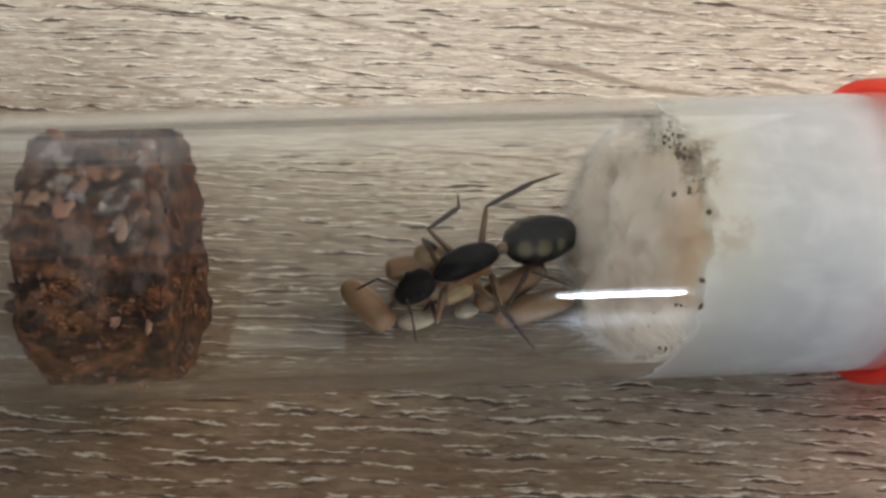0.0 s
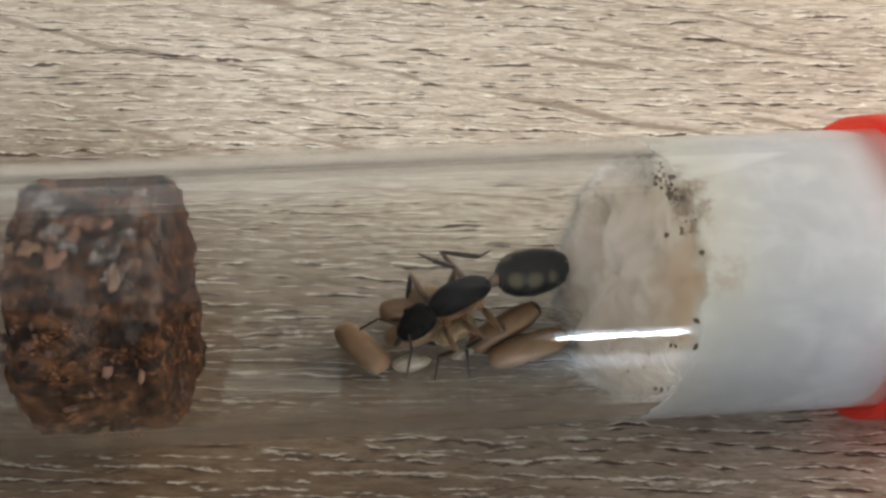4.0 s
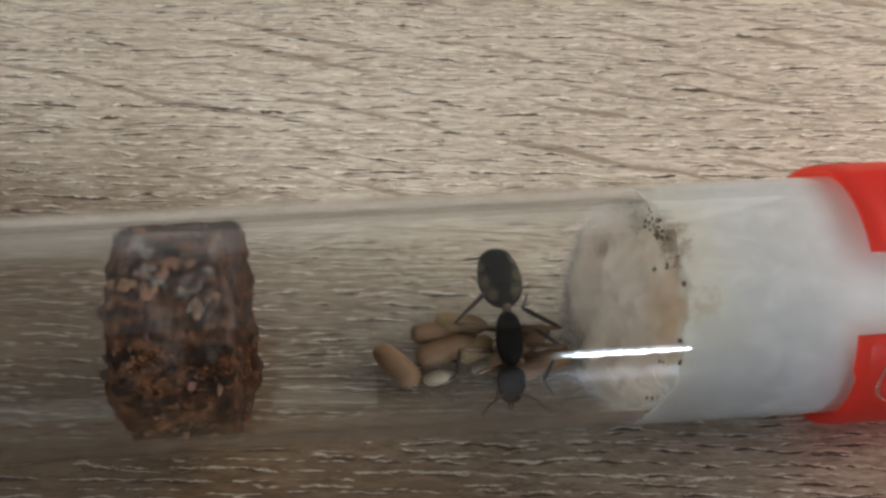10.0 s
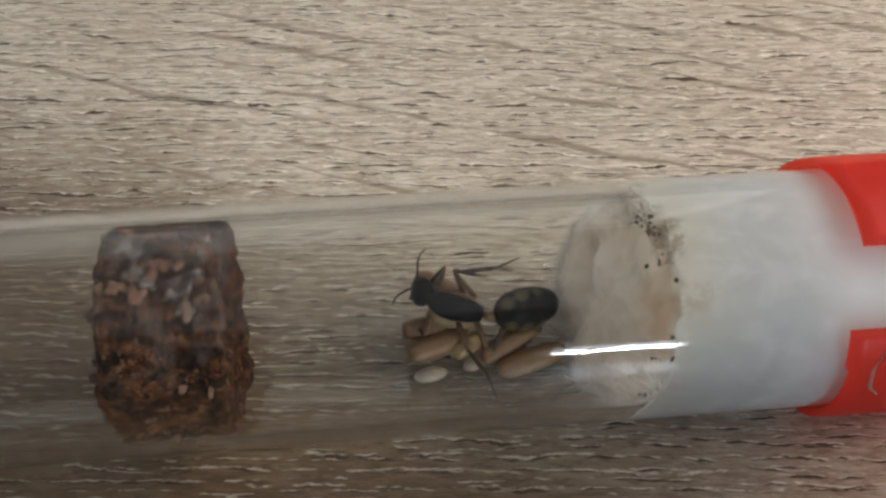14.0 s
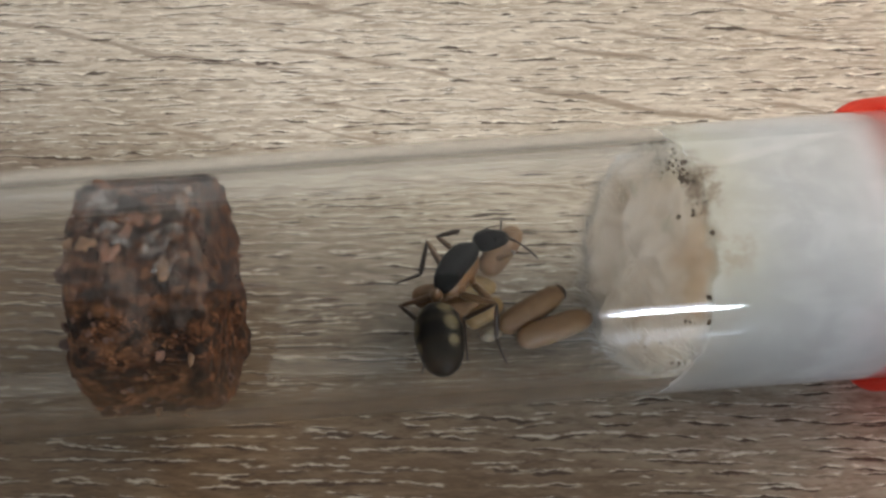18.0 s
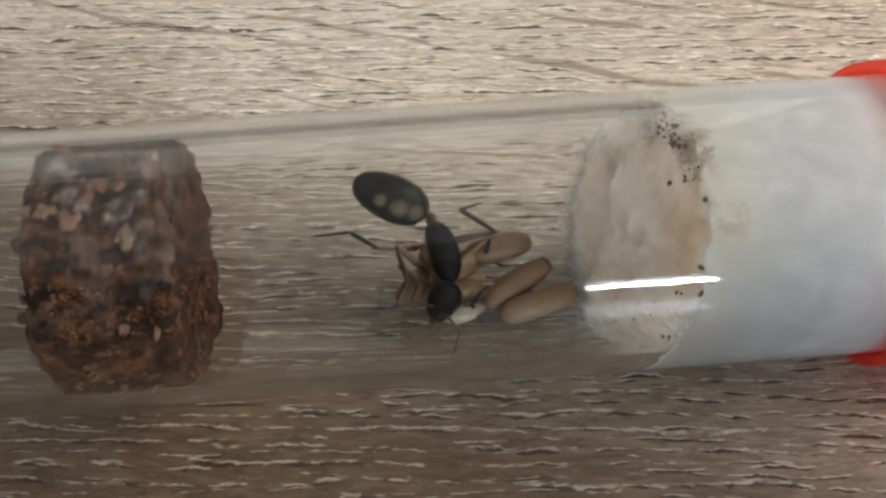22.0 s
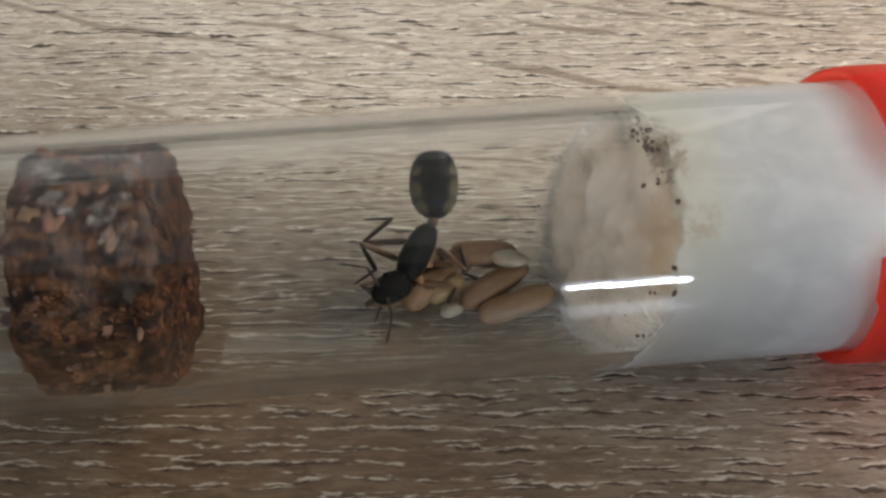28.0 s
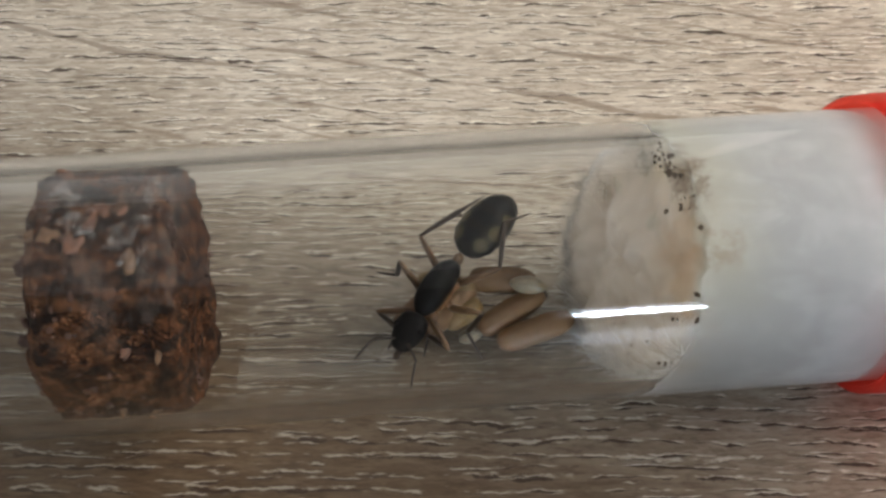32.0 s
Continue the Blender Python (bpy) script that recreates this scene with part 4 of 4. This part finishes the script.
# ---- ant ----
# keys of the ant for walk(): seconds, then head, mesosoma and gaster centres in millimetres
ANT_ROWS = [
    (0, 0.88, -0.45, 4.35, 3.95, 0.98, 4.60, 8.30, 2.76, 4.25),
    (1, 0.88, -0.12, 4.35, 3.87, 1.15, 4.60, 8.40, 2.69, 4.25),
    (2, 0.88, 0.94, 4.35, 4.12, 1.55, 4.60, 8.63, 2.81, 4.25),
    (3, 1.13, 0.73, 4.35, 4.08, 1.56, 4.60, 8.56, 3.03, 4.25),
    (3.5, 0.59, 0.77, 4.35, 3.46, 1.73, 4.60, 8.25, 3.02, 4.25),
    (5.5, 3.95, -1.78, 4.35, 5.37, 0.87, 4.60, 8.67, 4.29, 4.30),
    (6, 5.64, -2.40, 4.35, 5.78, 0.92, 4.60, 8.35, 4.42, 4.50),
    (7, 6.19, -2.87, 4.35, 5.67, 0.14, 4.60, 6.83, 4.60, 4.65),
    (7.5, 5.47, -3.08, 4.35, 4.57, -0.51, 4.60, 4.61, 4.57, 4.70),
    (8, 5.46, -3.52, 4.35, 4.21, -0.09, 4.60, 4.00, 4.74, 4.95),
    (9, 6.99, -3.39, 4.35, 5.68, -0.12, 4.60, 4.47, 4.53, 4.60),
    (10, 5.61, -3.52, 4.35, 5.87, -0.12, 4.60, 5.71, 4.81, 5.00),
    (10.5, 4.16, -3.13, 4.35, 4.90, -0.72, 4.60, 6.85, 4.82, 5.05),
    (11, 2.62, -2.05, 4.35, 5.03, 0.20, 4.60, 7.80, 4.47, 4.55),
    (12, 0.55, -1.70, 4.35, 3.44, -0.12, 4.60, 7.36, 3.89, 4.25),
    (12.5, 0.90, -0.09, 4.35, 3.38, 0.78, 4.60, 7.35, 4.50, 4.55),
    (13, 1.63, 2.26, 4.35, 4.65, 2.24, 4.60, 8.65, 4.31, 4.30),
    (14, 0.77, 4.15, 4.35, 2.91, 2.52, 4.60, 7.74, 2.13, 4.25),
    (14.5, 1.08, 4.90, 4.50, 2.62, 2.59, 4.60, 6.53, -0.48, 4.25),
    (15, 1.97, 4.35, 4.35, 3.15, 1.37, 4.60, 6.89, -2.22, 4.25),
    (15.5, 1.65, 4.52, 4.35, 2.91, 1.25, 4.60, 6.41, -2.38, 4.25),
    (17.5, 4.88, 4.99, 4.65, 3.74, 2.35, 4.60, 3.43, -2.92, 4.25),
    (18, 4.54, 4.89, 4.55, 2.16, 2.84, 4.60, 0.68, -2.06, 4.25),
    (19, 4.93, 4.75, 4.35, 2.42, 2.94, 4.60, 0.02, -2.02, 4.25),
    (20, 6.05, 3.07, 4.35, 3.27, 2.44, 4.60, -0.24, -1.78, 4.25),
    (20.5, 5.08, 1.48, 4.35, 3.03, 2.35, 4.60, -2.20, -0.18, 4.25),
    (21, 3.67, -1.74, 4.35, 2.60, 1.07, 4.60, -1.37, 3.08, 4.25),
    (21.5, 2.39, -1.50, 4.35, 2.49, 1.63, 4.60, -0.80, 4.92, 5.25),
    (22, 2.04, -1.79, 4.35, 2.31, 1.77, 4.60, -0.35, 5.26, 5.95),
    (22.5, 2.90, -0.83, 4.35, 1.76, 2.27, 4.60, -1.81, 5.20, 5.80),
    (23, 5.45, 1.84, 4.35, 2.67, 3.54, 4.60, -1.82, 4.67, 4.75),
    (24, 6.91, 3.33, 4.35, 3.83, 3.09, 4.60, -1.18, 2.57, 4.25),
    (25, 8.65, 2.68, 4.35, 5.88, 3.43, 4.60, 0.52, 2.70, 4.25),
    (26, 7.33, 1.42, 4.35, 4.56, 3.16, 4.60, -0.46, 3.48, 4.25),
    (26.5, 4.10, 0.21, 4.35, 2.74, 2.95, 4.60, -0.72, 5.23, 5.85),
    (28.5, -0.41, -0.30, 4.35, 1.82, 1.55, 4.60, 4.80, 5.50, 5.95),
    (29, 0.04, -1.11, 4.35, 2.09, 1.44, 4.60, 5.42, 5.42, 5.60),
    (30, 0.66, -1.61, 4.35, 2.20, 1.27, 4.60, 5.10, 5.42, 5.55),
    (31, 1.76, -2.24, 4.35, 2.80, 1.13, 4.60, 5.22, 5.42, 5.60),
    (32, 0.22, -1.64, 4.35, 2.10, 1.17, 4.60, 5.40, 5.25, 5.30),
]
# seconds and the lean of the body in degrees, its right side up
LEANS = [(0, 0), (3.5, 0), (5.5, -12), (7, -35), (9, -30), (10, -6), (11, 0), (13, 12), (14, 40), (15.5, 42), (17.5, 30), (20.5, 30), (21.5, 18), (22.5, 14), (24, 12), (26, 12), (28.5, 5), (32, 0)]
ANT = thing("queen_ant", "black queen ant with amber legs and pale-spotted abdomen", "ant")


def build_body():
    meso = part("mesosoma", spun([(-2.15, 0.18), (-2.0, 0.5), (-1.5, 0.75), (-0.8, 0.89), (0.0, 0.95), (0.8, 0.93), (1.35, 0.8), (1.75, 0.58), (2.0, 0.36), (2.15, 0.2)], 28, 0.98,
                                   lambda x: 0.32 - 0.08 * x * x), SHELL, ANT, "glossy black humped mesosoma")
    part("underside", spun([(-1.9, 0.1), (-1.65, 0.5), (-0.8, 0.86), (0.2, 0.9), (1.0, 0.82), (1.5, 0.55), (1.75, 0.1)], 24, 0.95, lambda x: -0.6 - 0.04 * x * x), AMBER, ANT, "amber brown underside")
    for x in (-0.75, 0.55):
        seam = spun([(x - 0.03, 0.935 - 0.06 * abs(x)), (x, 0.95 - 0.06 * abs(x)), (x + 0.03, 0.935 - 0.06 * abs(x))], 28, 0.98, lambda q: 0.315 - 0.08 * q * q)
        part("seam", seam, LEG, meso, "thin dark plate seam")
    part("petiole", spun([(-2.95, 0.12), (-2.75, 0.3), (-2.5, 0.36), (-2.25, 0.3), (-2.0, 0.14)], 16, 1.5, lambda x: -0.1), THIGH, ANT, "amber petiole node")
    head = part("head", spun([(-1.2, 0.22), (-1.12, 0.58), (-0.85, 0.88), (-0.4, 1.0), (0.2, 0.97), (0.7, 0.82), (1.1, 0.62), (1.32, 0.4), (1.4, 0.15)], 28, 0.72), SHELL, ANT, "glossy black rounded head")
    for s in (-1, 1):
        eye = bmesh.new()
        bmesh.ops.create_uvsphere(eye, u_segments=12, v_segments=8, radius=0.22)
        part("eye", eye, SHELL, head, "small dark compound eye", at=Matrix.Translation(Vector((-0.05, 0.78 * s, 0.36)) * MM))
        part("mandible", limb([(1.25, -0.15, 0.24), (1.6, -0.2, 0.2), (1.9, -0.25, 0.11), (2.05, -0.26, 0.02)]), LEG, head, "dark brown mandible", at=pose(0, 0.25 * s * MM, 0, 0, 0, -10 * s))
    gast = part("gaster", spun([(-2.8, 0.1), (-2.72, 0.42), (-2.4, 0.88), (-1.7, 1.27), (-0.7, 1.52), (0.3, 1.57), (1.2, 1.4), (1.8, 1.06), (2.15, 0.6), (2.3, 0.2)], 32, 0.92), GASTER, ANT,
                "dark oval gaster with pale spots")
    for x, r in ((1.2, 1.41), (0.1, 1.575), (-1.1, 1.44), (-2.1, 1.09)):
        part("band", spun([(x - 0.06, r - 0.09), (x, r + 0.014), (x + 0.06, r - 0.09)], 32, 0.92), SHELL, gast, "thin black plate edge")
    return head, gast


HEAD, GAST = build_body()
FEELERS = []
for side in (-1, 1):
    scape = part("antenna_scape", limb([(0, 0, 0.06), (0.2, 0, 0.075), (1.1, 0, 0.08), (1.5, 0, 0.09)]), LEG, HEAD, "thin brown antenna scape")
    lash = part("antenna_lash", limb([(0, 0, 0.06), (0.4, 0.0, 0.07), (1.0, -0.04, 0.075), (1.5, -0.13, 0.08), (1.85, -0.22, 0.03)]), LEG, HEAD, "thin brown antenna lash")
    FEELERS.append((side, scape, lash))

# side, name, hip (forward, side, up), resting foot (forward, side), femur, tibia, tarsus
LEGS = []
for side in (1, -1):
    for hip, rest, femur, tibia, tarsus in (((1.15, 0.55, -0.75), (3.3, 2.9), 2.2, 1.9, 1.7), ((0.1, 0.62, -0.8), (0.4, 4.3), 2.6, 2.3, 2.1), ((-0.9, 0.55, -0.75), (-4.1, 3.7), 3.1, 3.2, 2.9)):
        bits = []
        for name, length, r0, r1, mat in (("femur", femur, 0.25, 0.17, THIGH), ("tibia", tibia, 0.13, 0.18, LEG), ("tarsus", tarsus, 0.115, 0.065, LEG)):
            bits.append(part(name, limb([(-0.06, 0, r0 * 0.6), (0.1 * length, 0, r0), (0.4 * length, 0, (r0 + r1) / 2 * 1.08), (0.85 * length, 0, r1), (length + 0.05, 0, r1 * 0.6)]), mat, ANT))
        bits.append(part("coxa", limb([(-0.15, 0, 0.12), (0.1, 0, 0.3), (0.4, 0, 0.26), (0.62, 0, 0.12)]), AMBER, ANT, "amber leg base"))
        LEGS.append((side, Vector((hip[0], hip[1] * side, hip[2])), rest, femur, tibia, tarsus, bits))
# keys of the feet for walk(): leg number, seconds, foot in millimetres
FEET = [
    (4, 0, 3.82, 6.27, 4.80),
    (5, 0, 10.09, 6.74, 5.98),
    (1, 0, 7.76, -3.97, 2.19),
    (2, 0, 10.12, -0.05, 3.30),
    (0, 0, 1.11, -0.62, 0.99),
    (3, 0, 1.97, 2.81, 3.30),
    (4, 1, 3.82, 6.33, 4.93),
    (5, 1, 9.99, 6.73, 5.94),
    (1, 1, 7.77, -4.25, 2.39),
    (2, 1, 10.26, -0.07, 3.30),
    (0, 1, 0.71, -0.50, 0.98),
    (3, 1, 1.96, 2.93, 3.30),
    (4, 2, 3.93, 6.34, 4.94),
    (5, 2, 10.03, 6.73, 5.94),
    (1, 2, 7.82, -4.25, 2.38),
    (2, 2, 10.14, 0.05, 3.30),
    (4, 3, 3.77, 6.28, 4.83),
    (5, 3, 10.05, 6.73, 5.95),
    (1, 3, 7.96, -4.32, 2.44),
    (2, 3, 10.16, -0.09, 3.30),
    (4, 6, 3.96, 6.25, 4.76),
    (5, 6, 10.14, 6.74, 5.96),
    (1, 6, 9.72, -1.55, 3.30),
    (5, 7, 4.17, 6.45, 5.18),
    (2, 7, 9.81, 1.95, 3.30),
    (1, 7, 10.01, -0.32, 3.30),
    (4, 7, -0.21, -0.38, 3.30),
    (5, 8, 1.86, 5.36, 3.44),
    (2, 8, 6.39, 5.18, 3.23),
    (1, 8, 8.98, 0.89, 3.30),
    (4, 8, -0.56, -0.77, 3.30),
    (3, 8, 4.46, -3.21, 1.74),
    (5, 9, 2.96, 5.43, 3.51),
    (2, 9, 7.12, 6.35, 4.97),
    (1, 9, 8.85, 0.56, 3.30),
    (4, 9, 0.48, -2.11, 1.28),
    (3, 9, 4.77, -3.49, 1.89),
    (0, 9, 9.19, -3.40, 1.83),
    (5, 10, 3.84, 5.92, 4.19),
    (2, 10, 7.91, 4.91, 2.95),
    (1, 10, 8.63, 0.73, 3.30),
    (0, 10, 8.79, -3.57, 1.93),
    (4, 11, 2.82, 5.59, 3.72),
    (5, 11, 4.26, 6.27, 4.79),
    (3, 11, 1.88, 0.93, 3.30),
    (1, 11, 7.28, -3.85, 2.11),
    (2, 11, 9.93, 2.81, 3.30),
    (0, 11, 3.19, -3.73, 2.03),
    (5, 12, 8.11, 6.44, 5.16),
    (4, 12, 2.92, 5.49, 3.60),
    (1, 12, 5.23, -4.47, 2.56),
    (2, 12, 9.23, 2.96, 3.30),
    (0, 12, 0.81, -3.26, 1.76),
    (4, 13, 4.48, 5.91, 4.18),
    (5, 13, 8.08, 6.39, 5.06),
    (3, 13, 3.60, 5.62, 3.76),
    (1, 13, 5.33, -4.34, 2.46),
    (2, 13, 9.75, 1.68, 3.30),
    (4, 14, 5.69, 5.63, 3.78),
    (5, 14, 7.88, 6.30, 4.86),
    (1, 14, 5.25, -4.32, 2.44),
    (2, 14, 8.83, 0.68, 3.30),
    (4, 15, 7.07, 3.20, 3.30),
    (5, 15, 7.87, 2.24, 3.30),
    (3, 15, 4.47, 4.85, 2.89),
    (0, 15, 0.68, 3.03, 3.30),
    (1, 15, -1.24, -2.79, 1.54),
    (2, 15, 7.16, -3.56, 1.92),
    (1, 18, -1.84, 3.69, 2.00),
    (2, 18, -0.56, -3.47, 1.87),
    (0, 18, 2.25, 5.87, 4.11),
    (4, 18, 4.81, -3.37, 1.82),
    (1, 19, -1.63, 3.66, 1.99),
    (2, 19, -1.51, -0.20, 0.96),
    (0, 19, 2.40, 5.81, 4.03),
    (4, 19, 4.77, -3.41, 1.84),
    (1, 20, -2.40, 3.30, 1.78),
    (2, 20, -3.22, 1.27, 1.07),
    (0, 20, 3.65, 5.45, 3.55),
    (4, 20, 1.42, -4.40, 2.51),
    (2, 21, -1.83, 6.79, 6.16),
    (1, 21, 5.08, 6.11, 4.50),
    (0, 21, 5.76, -1.25, 3.30),
    (5, 21, -4.32, 0.72, 1.00),
    (4, 21, 1.51, -2.30, 1.34),
    (2, 22, 5.14, 5.89, 4.15),
    (5, 22, -5.69, 4.94, 2.98),
    (4, 22, -0.87, -1.39, 3.30),
    (3, 22, 0.12, -1.04, 3.30),
    (0, 22, 4.44, -1.71, 1.17),
    (2, 23, -0.14, 6.74, 5.98),
    (1, 23, 5.17, 5.56, 3.68),
    (0, 23, 6.95, 4.80, 2.85),
    (5, 23, -5.68, 4.71, 2.77),
    (4, 23, -0.69, -1.10, 3.30),
    (3, 23, 4.03, -1.52, 3.30),
    (2, 24, -4.38, 6.88, 6.53),
    (1, 24, 5.86, 6.09, 4.47),
    (5, 24, -2.74, -0.24, 0.96),
    (4, 24, 4.40, -1.63, 1.15),
    (2, 25, -4.44, 6.88, 6.49),
    (1, 25, 5.62, 6.08, 4.45),
    (5, 25, -2.84, -0.34, 0.97),
    (4, 25, 4.29, -1.90, 1.22),
    (3, 25, 8.46, 0.38, 3.30),
    (2, 26, -4.34, 6.82, 6.26),
    (1, 26, 5.69, 6.10, 4.48),
    (5, 26, -2.75, -0.26, 0.96),
    (4, 26, 4.45, -1.98, 1.24),
    (5, 29, 5.38, 6.99, 7.19),
    (4, 29, -1.58, 4.43, 2.53),
    (2, 29, 8.48, 6.63, 5.63),
    (1, 29, 4.71, -2.39, 1.38),
    (0, 29, 1.25, -1.64, 1.15),
    (5, 30, 4.62, 6.90, 6.59),
    (4, 30, -1.61, 4.36, 2.48),
    (2, 30, 8.41, 6.56, 5.44),
    (1, 30, 4.77, -2.29, 1.34),
    (5, 31, 4.98, 6.88, 6.49),
    (4, 31, -1.48, 4.37, 2.48),
    (2, 31, 8.42, 6.50, 5.29),
    (1, 31, 4.79, -2.37, 1.37),
    (5, 32, 5.44, 6.89, 6.54),
    (4, 32, -1.51, 4.28, 2.41),
    (2, 32, 8.45, 6.39, 5.05),
    (1, 32, 4.64, -2.32, 1.35),
    (0, 32, 1.07, -1.73, 1.17),
]


def between(rows, t):
    """Values at t on straight lines between rows."""
    for a, b in zip(rows, rows[1:]):
        if a[0] <= t <= b[0]:
            f = (t - a[0]) / (b[0] - a[0])
            return [p + (q - p) * f for p, q in zip(a[1:], b[1:])]
    return list(rows[-1][1:])


def basis(ahead, up):
    """A turn whose x points ahead and whose z points about up."""
    x = ahead.normalized()
    y = up.cross(x).normalized()
    return Matrix((x, y, x.cross(y))).transposed().to_4x4()


def on_glass(p):
    """The foot's place on the tube's floor below p."""
    y = max(-5.6, min(5.6, p.y))
    return Vector((p.x, y, AXIS - math.sqrt((R_IN - 0.06) ** 2 - y * y)))


def ant_motions():
    times = [k / 2 for k in range(65)]
    stances = []
    for t in times:
        v = between(ANT_ROWS, t)
        h, m, g = Vector(v[0:3]), Vector(v[3:6]), Vector(v[6:9])
        ahead = ((h - m).normalized() * 0.62 + (m - g).normalized() * 0.38).normalized()
        up = Vector((0, -0.06 * m.y, 1)).normalized()
        up = Matrix.Rotation(radians(-between(LEANS, t)[0]), 3, ahead) @ up
        stances.append((t, h, m, g, Matrix.Translation(m) @ basis(ahead, up)))
    scaled = lambda m: Matrix.Translation(m.translation * MM) @ m.to_3x3().to_4x4()
    walk(ANT, [(t, scaled(b)) for t, h, m, g, b in stances])
    heads, gasters = [], []
    for t, h, m, g, b in stances:
        inv = b.inverted()
        hl, gl = inv @ h, inv @ g
        neck, waist = Vector((2.05, 0, 0.0)), Vector((-2.8, 0, -0.05))
        dh, dg = (hl - neck).normalized(), (waist - gl).normalized()
        heads.append((t, Matrix.Translation(neck + dh * max(1.0, min(1.45, (hl - neck).length))) @ basis(dh, Vector((0.15, 0, 1))) @ pose(0, 0, 0, 0, 12, 0)))
        gasters.append((t, Matrix.Translation(waist - dg * max(2.15, min(2.75, (gl - waist).length))) @ basis(dg, Vector((0, 0, 1)))))
    walk(HEAD, [(t, scaled(m)) for t, m in heads])
    walk(GAST, [(t, scaled(m)) for t, m in gasters])
    for side, scape, lash in FEELERS:
        rows_a, rows_b = [], []
        for t in times:
            spread = 66 + 14 * math.sin(1.9 * t + side) + 8 * math.sin(4.3 * t)
            a = Matrix.Translation((0.75, 0.3 * side, 0.35)) @ pose(0, 0, 0, 0, -18 + 8 * math.sin(2.3 * t + 2 * side), spread * side)
            rows_a.append((t, scaled(a)))
            rows_b.append((t, scaled(a @ Matrix.Translation((1.5, 0, 0)) @ pose(0, 0, 0, 0, 38 + 10 * math.sin(1.3 * t), (-34 + 14 * math.sin(2.7 * t + side)) * side))))
        walk(scape, rows_a)
        walk(lash, rows_b)
    for n, (side, hip, rest, femur, tibia, tarsus, bits) in enumerate(LEGS):
        seen = sorted((t, Vector((x, y, z))) for k, t, x, y, z in FEET if k == n)
        foot, rows = None, [[], [], [], []]
        for t, h, m, g, b in stances:
            home = on_glass(b @ Vector((rest[0], rest[1] * side, 0)))
            before, after = [k for k in seen if k[0] <= t], [k for k in seen if k[0] >= t]
            if before and after and after[0][0] - before[-1][0] < 1.2:
                (ta, pa), (tb, pb) = before[-1], after[0]
                foot = pa.lerp(pb, (t - ta) / (tb - ta)) if tb > ta else pa
            elif foot is None or (foot - home).length > 2.2:
                foot = home
            root = b @ hip
            up = Vector((0, 0, 1))
            reach = foot - root
            flat = Vector((reach.x, reach.y, 0)).normalized()
            lean = 0.1 + 0.76 * min(1.0, math.hypot(reach.x, reach.y) / 4.5)
            ankle = foot - flat * tarsus * lean + up * tarsus * math.sqrt(0.92 - lean * lean)
            knuckle = root + (flat * 0.55 - up * 0.25)
            gap = ankle - knuckle
            d = min(gap.length, (femur + tibia) * 0.985)
            d = max(d, abs(femur - tibia) + 0.2)
            way = gap.normalized()
            ankle = knuckle + way * d
            out = (up * (0.2 + 0.5 * max(0.0, min(1.0, foot.z - 4.5)) if rest[0] < -2 else 0.6) + b.to_3x3() @ Vector((0, side, 0)) * 0.8).normalized()
            lift = (out - way * out.dot(way)).normalized()
            along = (femur ** 2 - tibia ** 2 + d * d) / (2 * d)
            knee = knuckle + way * along + lift * math.sqrt(max(0.0, femur ** 2 - along ** 2))
            inv = b.inverted()
            for k, (p, q) in enumerate(((knuckle, knee), (knee, ankle), (ankle, foot), (root, knuckle))):
                rows[k].append((t, scaled(inv @ (Matrix.Translation(p) @ basis(q - p, Vector((0.0, 0.12, 1)))))))
        for bit, some in zip(bits, rows):
            walk(bit, some)


def motions():
    ant_motions()
    walk(MOVED, [(t, pose(x * MM, y * MM, z * MM, 0, tip, turn)) for t, x, y, z, tip, turn in MOVED_ROWS])
    walk(GRUB, [(t, pose(x * MM, y * MM, z * MM, 0, 0, turn)) for t, x, y, z, turn in GRUB_ROWS])
    walk(SHIFTED, [(t, pose(x * MM, y * MM, z * MM, 0, 0, turn)) for t, x, y, z, turn in SHIFTED_ROWS])
    walk(TURNED, [(t, pose(x * MM, y * MM, z * MM, 0, -3, turn)) for t, x, y, z, turn in TURNED_ROWS])


motions()
